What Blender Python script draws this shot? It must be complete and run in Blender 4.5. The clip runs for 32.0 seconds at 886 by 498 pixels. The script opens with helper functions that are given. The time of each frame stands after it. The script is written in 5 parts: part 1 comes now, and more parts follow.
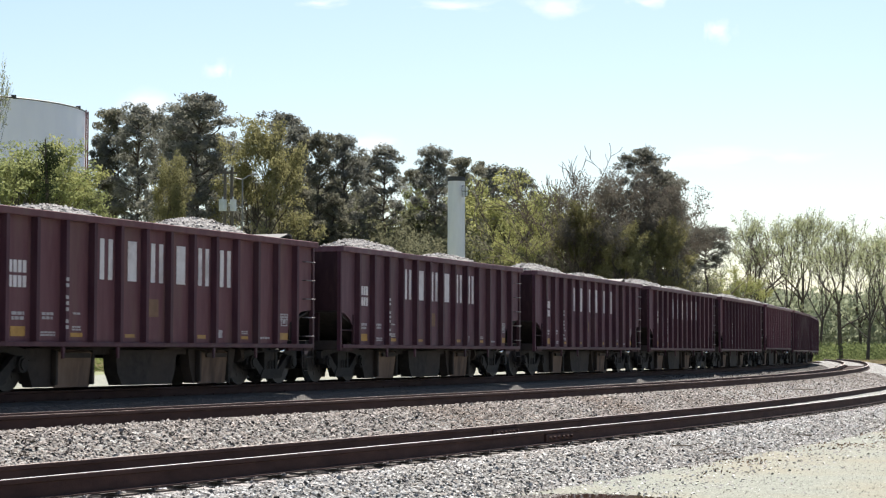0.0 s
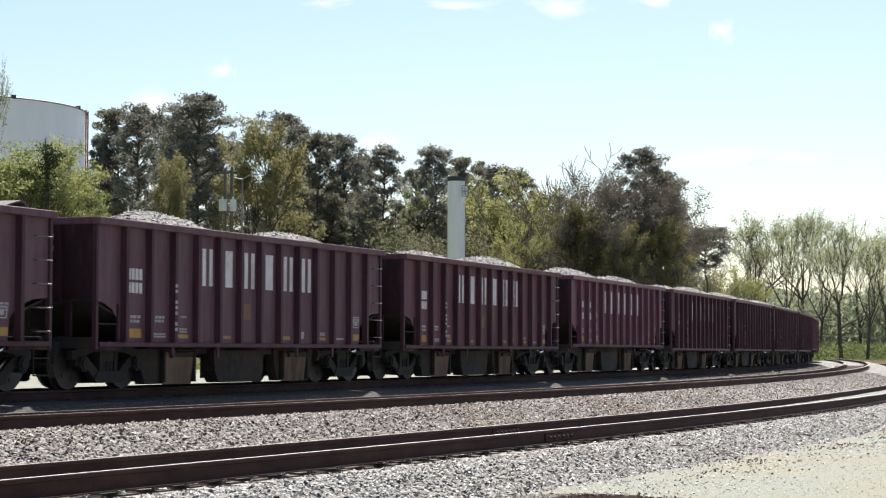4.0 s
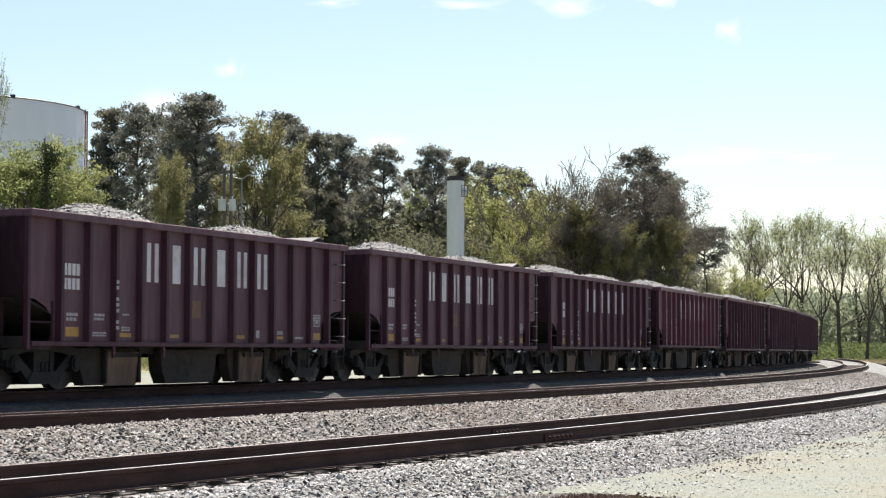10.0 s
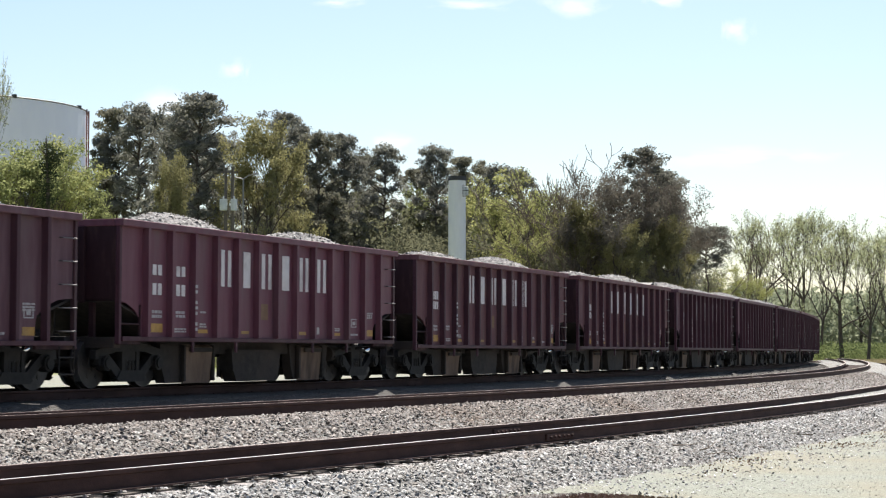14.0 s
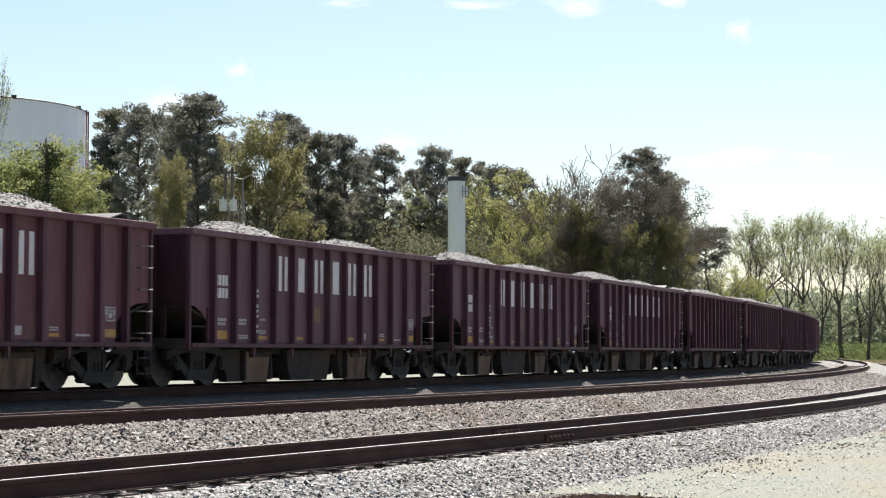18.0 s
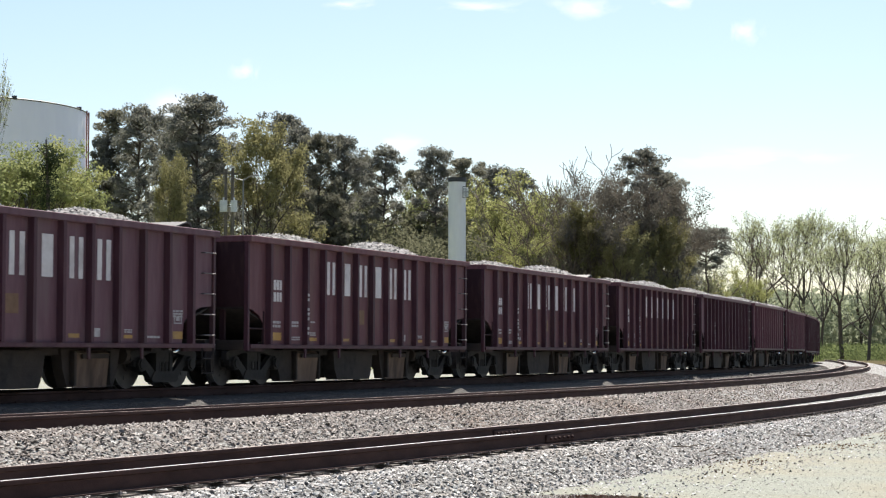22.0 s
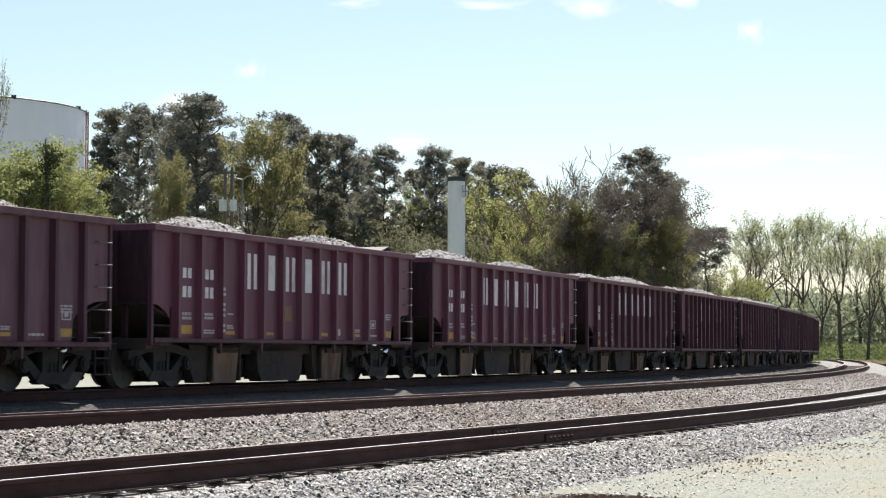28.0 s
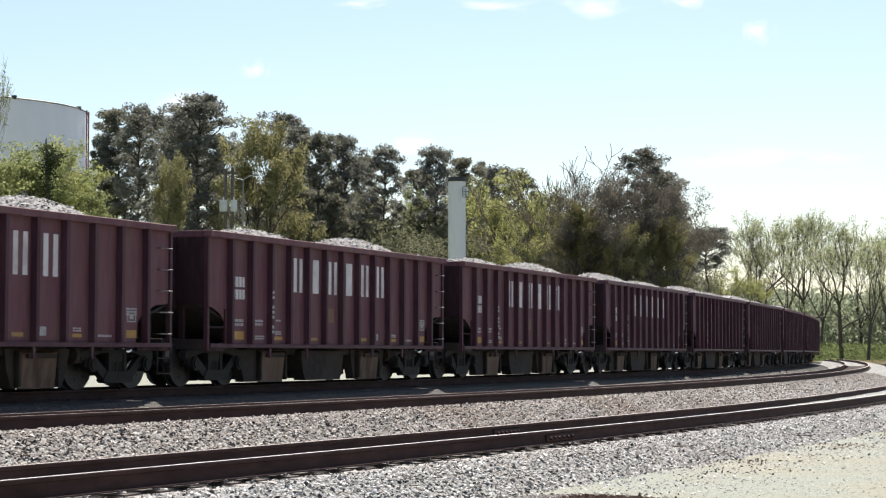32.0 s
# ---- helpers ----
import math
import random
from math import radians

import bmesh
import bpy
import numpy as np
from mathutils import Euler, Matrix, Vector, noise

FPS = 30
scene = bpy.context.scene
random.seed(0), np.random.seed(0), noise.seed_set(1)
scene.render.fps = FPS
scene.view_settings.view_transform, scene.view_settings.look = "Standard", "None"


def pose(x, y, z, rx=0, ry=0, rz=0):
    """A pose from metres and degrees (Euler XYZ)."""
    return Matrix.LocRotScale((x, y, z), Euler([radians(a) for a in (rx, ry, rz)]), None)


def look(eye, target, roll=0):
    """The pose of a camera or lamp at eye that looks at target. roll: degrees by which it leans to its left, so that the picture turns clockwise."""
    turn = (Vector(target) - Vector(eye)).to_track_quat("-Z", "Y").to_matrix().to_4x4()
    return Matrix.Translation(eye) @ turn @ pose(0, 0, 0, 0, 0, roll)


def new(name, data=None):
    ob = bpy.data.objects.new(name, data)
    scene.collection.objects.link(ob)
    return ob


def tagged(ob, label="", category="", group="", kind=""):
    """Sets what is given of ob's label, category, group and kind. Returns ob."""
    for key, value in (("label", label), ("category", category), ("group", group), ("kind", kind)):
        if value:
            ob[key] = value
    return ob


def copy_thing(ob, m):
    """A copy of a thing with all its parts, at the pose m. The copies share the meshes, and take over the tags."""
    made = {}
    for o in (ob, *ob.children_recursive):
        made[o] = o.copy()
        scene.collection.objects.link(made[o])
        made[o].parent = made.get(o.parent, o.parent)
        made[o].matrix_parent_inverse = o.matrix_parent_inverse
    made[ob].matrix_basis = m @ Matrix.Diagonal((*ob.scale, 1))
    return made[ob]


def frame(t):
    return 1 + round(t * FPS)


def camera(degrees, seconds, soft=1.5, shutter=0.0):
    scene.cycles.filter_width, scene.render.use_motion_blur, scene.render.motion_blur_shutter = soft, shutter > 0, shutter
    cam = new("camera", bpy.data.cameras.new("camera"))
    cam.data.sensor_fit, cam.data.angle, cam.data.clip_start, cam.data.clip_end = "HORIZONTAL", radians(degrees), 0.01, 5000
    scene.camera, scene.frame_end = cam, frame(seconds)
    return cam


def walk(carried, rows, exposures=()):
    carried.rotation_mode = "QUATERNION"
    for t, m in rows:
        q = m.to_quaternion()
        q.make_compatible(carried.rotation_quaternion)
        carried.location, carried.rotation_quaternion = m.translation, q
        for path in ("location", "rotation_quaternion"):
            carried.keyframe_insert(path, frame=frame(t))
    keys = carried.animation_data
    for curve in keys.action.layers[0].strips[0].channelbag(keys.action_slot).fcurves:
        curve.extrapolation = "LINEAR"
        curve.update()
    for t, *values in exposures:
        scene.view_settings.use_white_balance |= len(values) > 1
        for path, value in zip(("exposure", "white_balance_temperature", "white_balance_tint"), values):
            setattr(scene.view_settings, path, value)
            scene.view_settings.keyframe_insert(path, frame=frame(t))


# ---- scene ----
# ---- camera ----
cam = camera(25.97, 32.0, soft=1.2, shutter=0.12)
EYE_Z = 0.6606


def view(dx, dy):
    """Pose of the tripod camera, nudged by dx, dy thousandths of a radian."""
    return pose(0, 0, EYE_Z, 90 + 2.870 + math.degrees(dy * 0.001), 0, math.degrees(dx * 0.001)) @ pose(0, 0, 0, 0, 0, 0.087)


SHAKE = (
    (0.0, 0.0, 0.07), (0.5, -0.06, 0.07), (1.0, 0.0, 0.07), (1.5, -0.06, 0.2), (2.0, -0.06, 0.13), (2.5, -0.06, 0.2),
    (3.0, -0.06, 0.13), (3.5, -0.06, 0.07), (5.5, 0.0, 0.0), (6.0, 0.0, 0.0), (6.5, -0.06, 0.0), (7.0, -0.06, 0.0),
    (7.5, -0.06, 0.07), (8.0, 0.0, 0.0), (8.5, 0.0, 0.0), (9.0, 0.0, 0.0), (9.5, -0.07, 0.0), (10.0, -0.38, -0.13),
    (10.5, 0.07, -0.19), (11.0, -0.19, -0.58), (11.5, -0.77, -0.51), (12.0, 0.13, -0.06), (12.5, 0.13, 0.32), (13.0, -0.45, -0.32),
    (13.5, -0.13, -0.07), (14.0, 0.39, -0.26), (14.5, -0.32, 0.07), (16.5, -0.06, 0.07), (17.0, 0.13, 0.07), (17.5, 0.26, 0.06),
    (18.0, 0.19, 0.06), (18.5, 0.19, 0.0), (19.0, 0.19, 0.07), (19.5, -0.06, 0.26), (20.0, -0.06, 0.07), (20.5, 0.13, 0.26),
    (21.0, 0.13, 0.19), (21.5, 0.45, 0.13), (22.0, 0.39, 0.46), (22.5, 0.19, 0.32), (23.0, 0.39, 0.06), (23.5, 0.07, 0.2),
    (24.0, 0.2, 0.2), (24.5, 0.07, 0.2), (25.0, 0.07, 0.13), (25.5, 0.06, 0.0), (27.5, 0.06, 0.32), (28.0, 0.06, 0.13),
    (28.5, 0.0, 0.0), (29.0, 0.2, 0.39), (29.5, 0.2, 0.26), (30.0, 0.07, 0.13), (30.5, 0.13, 0.0), (31.0, 0.0, 0.0),
    (31.5, 0.06, 0.0), (32.0, 0.32, 0.26),
)
walk(cam, [(t, view(dx, dy)) for t, dx, dy in SHAKE])

# ---- world, sun, exposure ----
SUN_AZ, SUN_EL = 80.0, 54.0          # degrees from +x towards +y, and above the horizon
world = bpy.data.worlds.new("world")
scene.world = world
world.use_nodes = True
wn = world.node_tree
sky = wn.nodes.new("ShaderNodeTexSky")
sky.sky_type = "NISHITA"
sky.sun_disc = False
sky.sun_elevation = radians(SUN_EL)
sky.sun_rotation = radians(90 - SUN_AZ)
sky.dust_density = 0.75
sky.air_density = 1.0
sky.ozone_density = 1.4
wn.links.new(sky.outputs[0], wn.nodes["Background"].inputs[0])
wn.nodes["Background"].inputs[1].default_value = 0.068
sun_data = bpy.data.lights.new("sun", "SUN")
sun_data.energy, sun_data.angle, sun_data.color = 5.0, radians(0.55), (1.0, 0.95, 0.87)
sun = new("sun", sun_data)
sun_way = Vector((math.cos(radians(SUN_AZ)) * math.cos(radians(SUN_EL)), math.sin(radians(SUN_AZ)) * math.cos(radians(SUN_EL)), math.sin(radians(SUN_EL))))
sun.matrix_world = look(sun_way * 100, (0, 0, 0))
scene.view_settings.exposure = 1.05

# ---- materials ----


def surface(name, low, high, scale=4.0, rough=0.8, metal=0.0, bump=0.2, fine=40.0, stretch=(1, 1, 1), vary=0.0, stain=None, stain_scale=0.7, detail=6.0, gloss=0.5):
    """A two-scale noise surface. low, high: base colours. vary: brightness change from object to object. stain: colour of larger patches."""
    m = bpy.data.materials.new(name)
    m.use_nodes = True
    nt = m.node_tree
    b = nt.nodes["Principled BSDF"]
    co = nt.nodes.new("ShaderNodeTexCoord")
    mp = nt.nodes.new("ShaderNodeMapping")
    mp.inputs["Scale"].default_value = stretch
    nt.links.new(co.outputs["Object"], mp.inputs[0])
    n1 = nt.nodes.new("ShaderNodeTexNoise")
    n1.inputs["Scale"].default_value, n1.inputs["Detail"].default_value, n1.inputs["Roughness"].default_value = scale, detail, 0.65
    nt.links.new(mp.outputs[0], n1.inputs["Vector"])
    ramp = nt.nodes.new("ShaderNodeValToRGB")
    ramp.color_ramp.elements[0].position, ramp.color_ramp.elements[1].position = 0.32, 0.68
    ramp.color_ramp.elements[0].color, ramp.color_ramp.elements[1].color = (*low, 1), (*high, 1)
    nt.links.new(n1.outputs["Fac"], ramp.inputs[0])
    out = ramp.outputs[0]
    if stain:
        n3 = nt.nodes.new("ShaderNodeTexNoise")
        n3.inputs["Scale"].default_value, n3.inputs["Detail"].default_value = stain_scale, 5
        nt.links.new(mp.outputs[0], n3.inputs["Vector"])
        r3 = nt.nodes.new("ShaderNodeValToRGB")
        r3.color_ramp.elements[0].position, r3.color_ramp.elements[1].position = 0.5, 0.72
        nt.links.new(n3.outputs["Fac"], r3.inputs[0])
        mx = nt.nodes.new("ShaderNodeMixRGB")
        mx.inputs[2].default_value = (*stain, 1)
        nt.links.new(r3.outputs[0], mx.inputs[0])
        nt.links.new(out, mx.inputs[1])
        out = mx.outputs[0]
    if vary:
        oi = nt.nodes.new("ShaderNodeObjectInfo")
        mr = nt.nodes.new("ShaderNodeMapRange")
        mr.inputs["To Min"].default_value, mr.inputs["To Max"].default_value = 1 - vary, 1 + vary
        nt.links.new(oi.outputs["Random"], mr.inputs["Value"])
        hs = nt.nodes.new("ShaderNodeHueSaturation")
        nt.links.new(mr.outputs[0], hs.inputs["Value"])
        nt.links.new(out, hs.inputs["Color"])
        out = hs.outputs[0]
    nt.links.new(out, b.inputs["Base Color"])
    b.inputs["Roughness"].default_value, b.inputs["Metallic"].default_value = rough, metal
    b.inputs["Specular IOR Level"].default_value = gloss
    if bump:
        n2 = nt.nodes.new("ShaderNodeTexNoise")
        n2.inputs["Scale"].default_value, n2.inputs["Detail"].default_value = fine, 3
        nt.links.new(co.outputs["Object"], n2.inputs["Vector"])
        bp = nt.nodes.new("ShaderNodeBump")
        bp.inputs["Strength"].default_value, bp.inputs["Distance"].default_value = bump, 0.02
        nt.links.new(n2.outputs["Fac"], bp.inputs["Height"])
        nt.links.new(bp.outputs[0], b.inputs["Normal"])
    return m


def stones_mat(name, colours, rough=0.75, soil=None):
    """Loose stones: each island of the mesh takes a colour of its own."""
    m = bpy.data.materials.new(name)
    m.use_nodes = True
    nt = m.node_tree
    b = nt.nodes["Principled BSDF"]
    g = nt.nodes.new("ShaderNodeNewGeometry")
    r = nt.nodes.new("ShaderNodeValToRGB")
    r.color_ramp.interpolation = "LINEAR"
    els = r.color_ramp.elements
    while len(els) < len(colours):
        els.new(0.5)
    for i, c in enumerate(colours):
        els[i].position, els[i].color = i / (len(colours) - 1), (*c, 1)
    nt.links.new(g.outputs["Random Per Island"], r.inputs[0])
    out = r.outputs[0]
    if soil:
        co = nt.nodes.new("ShaderNodeTexCoord")
        n = nt.nodes.new("ShaderNodeTexNoise")
        n.inputs["Scale"].default_value, n.inputs["Detail"].default_value = 0.35, 4
        nt.links.new(co.outputs["Object"], n.inputs["Vector"])
        r2 = nt.nodes.new("ShaderNodeValToRGB")
        r2.color_ramp.elements[0].position, r2.color_ramp.elements[1].position = 0.46, 0.68
        r2.color_ramp.elements[1].color = (0.75, 0.75, 0.75, 1)
        nt.links.new(n.outputs["Fac"], r2.inputs[0])
        mx = nt.nodes.new("ShaderNodeMixRGB")
        mx.blend_type = "MULTIPLY"
        mx.inputs[2].default_value = (*soil, 1)
        nt.links.new(r2.outputs[0], mx.inputs[0])
        nt.links.new(out, mx.inputs[1])
        out = mx.outputs[0]
    nt.links.new(out, b.inputs["Base Color"])
    b.inputs["Roughness"].default_value = rough
    b.inputs["Specular IOR Level"].default_value = 0.2
    return m


def gravel_mat(name, colours, size, rough=0.9, bump=0.8, stain=(0.2, 0.17, 0.13), amount=0.3):
    """Packed small stones: one colour a cell, dark joints, with larger dusty patches."""
    m = bpy.data.materials.new(name)
    m.use_nodes = True
    nt = m.node_tree
    b = nt.nodes["Principled BSDF"]
    co = nt.nodes.new("ShaderNodeTexCoord")
    v = nt.nodes.new("ShaderNodeTexVoronoi")
    v.inputs["Scale"].default_value = 1 / size
    nt.links.new(co.outputs["Object"], v.inputs["Vector"])
    sep = nt.nodes.new("ShaderNodeSeparateColor")
    nt.links.new(v.outputs["Color"], sep.inputs[0])
    r = nt.nodes.new("ShaderNodeValToRGB")
    els = r.color_ramp.elements
    while len(els) < len(colours):
        els.new(0.5)
    for i, c in enumerate(colours):
        els[i].position, els[i].color = i / (len(colours) - 1), (*c, 1)
    nt.links.new(sep.outputs[0], r.inputs[0])
    n = nt.nodes.new("ShaderNodeTexNoise")
    n.inputs["Scale"].default_value, n.inputs["Detail"].default_value = 0.6, 8
    nt.links.new(co.outputs["Object"], n.inputs["Vector"])
    r2 = nt.nodes.new("ShaderNodeValToRGB")
    r2.color_ramp.elements[0].position, r2.color_ramp.elements[1].position = 0.42, 0.66
    r2.color_ramp.elements[1].color = (amount, amount, amount, 1)
    nt.links.new(n.outputs["Fac"], r2.inputs[0])
    mx = nt.nodes.new("ShaderNodeMixRGB")
    mx.inputs[2].default_value = (*stain, 1)
    nt.links.new(r2.outputs[0], mx.inputs[0])
    nt.links.new(r.outputs[0], mx.inputs[1])
    nt.links.new(mx.outputs[0], b.inputs["Base Color"])
    b.inputs["Roughness"].default_value = rough
    bp = nt.nodes.new("ShaderNodeBump")
    bp.inputs["Strength"].default_value, bp.inputs["Distance"].default_value = bump, size * 0.6
    bp.invert = True
    nt.links.new(v.outputs["Distance"], bp.inputs["Height"])
    nt.links.new(bp.outputs[0], b.inputs["Normal"])
    return m


def leaf_mat(name, low, high, through_light=0.45, clump=0.8):
    """Leaves or needles: tone by clump and by leaf, part of the light passes through."""
    m = bpy.data.materials.new(name)
    m.use_nodes = True
    nt = m.node_tree
    nt.nodes.remove(nt.nodes["Principled BSDF"])
    out = nt.nodes["Material Output"]
    g = nt.nodes.new("ShaderNodeNewGeometry")
    r = nt.nodes.new("ShaderNodeValToRGB")
    r.color_ramp.elements[0].color, r.color_ramp.elements[1].color = (*low, 1), (*high, 1)
    co = nt.nodes.new("ShaderNodeTexCoord")
    cn = nt.nodes.new("ShaderNodeTexNoise")
    cn.inputs["Scale"].default_value, cn.inputs["Detail"].default_value = clump, 2
    nt.links.new(co.outputs["Object"], cn.inputs["Vector"])
    cr = nt.nodes.new("ShaderNodeMapRange")
    cr.inputs["From Min"].default_value, cr.inputs["From Max"].default_value = 0.3, 0.7
    nt.links.new(cn.outputs["Fac"], cr.inputs["Value"])
    tone = nt.nodes.new("ShaderNodeMixRGB")
    tone.inputs[0].default_value = 0.35
    nt.links.new(cr.outputs[0], tone.inputs[1])
    nt.links.new(g.outputs["Random Per Island"], tone.inputs[2])
    nt.links.new(tone.outputs[0], r.inputs[0])
    oi = nt.nodes.new("ShaderNodeObjectInfo")
    mr = nt.nodes.new("ShaderNodeMapRange")
    mr.inputs["To Min"].default_value, mr.inputs["To Max"].default_value = 0.85, 1.15
    nt.links.new(oi.outputs["Random"], mr.inputs["Value"])
    hs = nt.nodes.new("ShaderNodeHueSaturation")
    nt.links.new(mr.outputs[0], hs.inputs["Value"])
    nt.links.new(r.outputs[0], hs.inputs["Color"])
    d = nt.nodes.new("ShaderNodeBsdfDiffuse")
    t = nt.nodes.new("ShaderNodeBsdfTranslucent")
    mx = nt.nodes.new("ShaderNodeMixShader")
    mx.inputs[0].default_value = through_light
    nt.links.new(hs.outputs[0], d.inputs[0])
    nt.links.new(hs.outputs[0], t.inputs[0])
    nt.links.new(d.outputs[0], mx.inputs[1])
    nt.links.new(t.outputs[0], mx.inputs[2])
    nt.links.new(mx.outputs[0], out.inputs[0])
    return m


M_PAINT = surface("maroon_paint", (0.108, 0.050, 0.063), (0.156, 0.086, 0.100), 2.2, 0.6, bump=0.08, fine=18, stretch=(2.2, 2.2, 0.35), vary=0.10, stain=(0.135, 0.090, 0.094), stain_scale=1.1, gloss=0.18)
# Darker maroon than the side sheets, for ribs, sills, brackets and corner posts.
M_FRAME = surface("dark_maroon_frame_colour", (0.056, 0.022, 0.032), (0.092, 0.040, 0.052), 2.2, 0.6, bump=0.08, fine=18, stretch=(2.2, 2.2, 0.35), vary=0.10, stain=(0.074, 0.042, 0.046), stain_scale=1.1, gloss=0.18)
M_PAINT_RUST = surface("rusty_maroon_paint", (0.116, 0.046, 0.054), (0.160, 0.078, 0.086), 2.2, 0.62, bump=0.08, fine=18, stretch=(2.2, 2.2, 0.35), vary=0.10, stain=(0.145, 0.082, 0.074), stain_scale=1.1, gloss=0.18)
# End paint: soot and rust stains, plus the car gap's shade in the colour.
M_END = surface("sooty_shaded_end_paint", (0.020, 0.008, 0.011), (0.046, 0.020, 0.024), 1.6, 0.75, bump=0.15, fine=20, stretch=(1.5, 1.5, 0.4), stain=(0.075, 0.045, 0.034), stain_scale=1.6, gloss=0.2)
M_PAINT_RED = surface("bright_maroon_paint", (0.118, 0.038, 0.056), (0.156, 0.062, 0.082), 2.2, 0.52, bump=0.06, fine=18, stretch=(2.2, 2.2, 0.35), vary=0.08, stain=(0.13, 0.068, 0.078), stain_scale=1.1, gloss=0.25)
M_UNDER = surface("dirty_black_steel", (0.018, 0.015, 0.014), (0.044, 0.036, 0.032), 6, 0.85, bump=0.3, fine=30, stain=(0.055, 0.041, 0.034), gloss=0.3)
M_CHUTE = surface("rusty_chute_steel", (0.105, 0.066, 0.047), (0.20, 0.138, 0.10), 2, 0.8, bump=0.3, fine=30, stretch=(2.5, 2.5, 0.5), stain=(0.055, 0.035, 0.027), stain_scale=1.4, gloss=0.3)
M_TRUCK = surface("greasy_cast_steel", (0.011, 0.010, 0.0095), (0.027, 0.023, 0.021), 6, 0.8, bump=0.3, fine=30, stain=(0.036, 0.028, 0.023), gloss=0.35)
M_WHEEL = surface("wheel_steel", (0.03, 0.026, 0.024), (0.06, 0.05, 0.045), 8, 0.6, 0.4, bump=0.1)
M_TREAD = surface("polished_wheel_tread", (0.35, 0.33, 0.31), (0.5, 0.48, 0.45), 20, 0.3, 0.9, bump=0.0)
M_WHITE = surface("white_stencil_paint", (0.60, 0.55, 0.54), (0.72, 0.67, 0.66), 6, 0.6, bump=0.0, stain=(0.46, 0.40, 0.39), stain_scale=2.0)
M_STENCIL = surface("worn_stencil_paint", (0.30, 0.27, 0.27), (0.46, 0.43, 0.43), 9, 0.7, bump=0.0)
M_YELLOW = surface("yellow_reflector_sheet", (0.30, 0.15, 0.02), (0.46, 0.25, 0.05), 12, 0.5, bump=0.0, stain=(0.22, 0.13, 0.05))
M_POLISHED = surface("polished_glint_cap", (0.82, 0.80, 0.78), (0.92, 0.90, 0.88), 8, 0.12, 1.0, bump=0.0)
M_PATCH = surface("ochre_worn_patch", (0.13, 0.07, 0.035), (0.20, 0.11, 0.06), 8, 0.7, bump=0.0)
M_STEEL = surface("worn_grab_iron", (0.10, 0.085, 0.085), (0.20, 0.18, 0.18), 9, 0.6, 0.3, bump=0.05)
M_PLATE = surface("galvanised_plate", (0.07, 0.062, 0.06), (0.125, 0.115, 0.11), 3, 0.7, 0.1, bump=0.1)
M_RAIL = surface("rail_steel_brown", (0.037, 0.019, 0.016), (0.072, 0.038, 0.032), 5, 0.85, bump=0.15, fine=60, stretch=(0.4, 0.4, 1), gloss=0.2)
M_RAILTOP = surface("worn_rail_head", (0.28, 0.255, 0.24), (0.44, 0.415, 0.40), 5, 0.45, 0.4, bump=0.02)
M_RAILTOP_DULL = surface("dull_rail_head", (0.20, 0.14, 0.12), (0.30, 0.23, 0.20), 5, 0.5, 0.2, bump=0.05)
M_TIEPLATE = surface("dusty_tie_plate", (0.15, 0.125, 0.118), (0.34, 0.30, 0.29), 14, 0.8, bump=0.2)
M_TIE = surface("creosoted_oak_tie", (0.045, 0.034, 0.027), (0.12, 0.098, 0.082), 6, 0.9, bump=0.5, fine=25, vary=0.25)
BALLAST = ((0.055, 0.054, 0.053), (0.16, 0.154, 0.149), (0.24, 0.236, 0.231), (0.33, 0.326, 0.320), (0.215, 0.188, 0.168), (0.19, 0.197, 0.20), (0.60, 0.595, 0.585))
BED = tuple((r * 0.88, g * 0.87, b * 0.84) for r, g, b in BALLAST)
M_BALLAST = gravel_mat("crushed_granite_bed", BED, 0.05, bump=1.0, stain=(0.17, 0.158, 0.138), amount=0.3)
# Granite darkened and browned to take in the train's cast shadow.
M_BED_SHADED = gravel_mat("shade_toned_granite_bed", tuple((r * 0.17, g * 0.15, b * 0.135) for r, g, b in BALLAST), 0.05, bump=1.0, stain=(0.04, 0.032, 0.026), amount=0.4)
M_STONE = stones_mat("crushed_granite_stones", BALLAST, soil=(0.92, 0.87, 0.82))
M_STONE_DUSTY = stones_mat("dusty_granite_stones", tuple((r * 0.73, g * 0.655, b * 0.615) for r, g, b in BALLAST), soil=(0.74, 0.62, 0.54))
# The same stones with the train's shadow put into their tones.
M_STONE_SHADED = stones_mat("shade_toned_granite_stones", tuple((r * 0.24, g * 0.21, b * 0.19) for r, g, b in BALLAST))
M_LOAD = stones_mat("ballast_load_stones", ((0.07, 0.067, 0.066), (0.16, 0.152, 0.150), (0.25, 0.24, 0.235), (0.36, 0.35, 0.34), (0.20, 0.175, 0.165)))
M_LOAD_BED = gravel_mat("ballast_load_bed", ((0.07, 0.067, 0.067), (0.16, 0.152, 0.150), (0.28, 0.27, 0.265), (0.20, 0.175, 0.165)), 0.06, amount=0.1)
M_LOT = gravel_mat("pale_gravel_lot", ((0.095, 0.099, 0.074), (0.165, 0.171, 0.135), (0.255, 0.262, 0.215), (0.130, 0.135, 0.102)), 0.018, bump=0.25, stain=(0.200, 0.172, 0.110), amount=0.6)
M_PEBBLE = stones_mat("lot_pebbles", ((0.07, 0.07, 0.06), (0.15, 0.15, 0.125), (0.22, 0.22, 0.185), (0.30, 0.30, 0.26), (0.48, 0.48, 0.44)))
M_GRASS = surface("spring_grass", (0.11, 0.13, 0.045), (0.20, 0.205, 0.085), 1.5, 0.95, bump=0.6, fine=14, stain=(0.24, 0.22, 0.12), stain_scale=0.12)
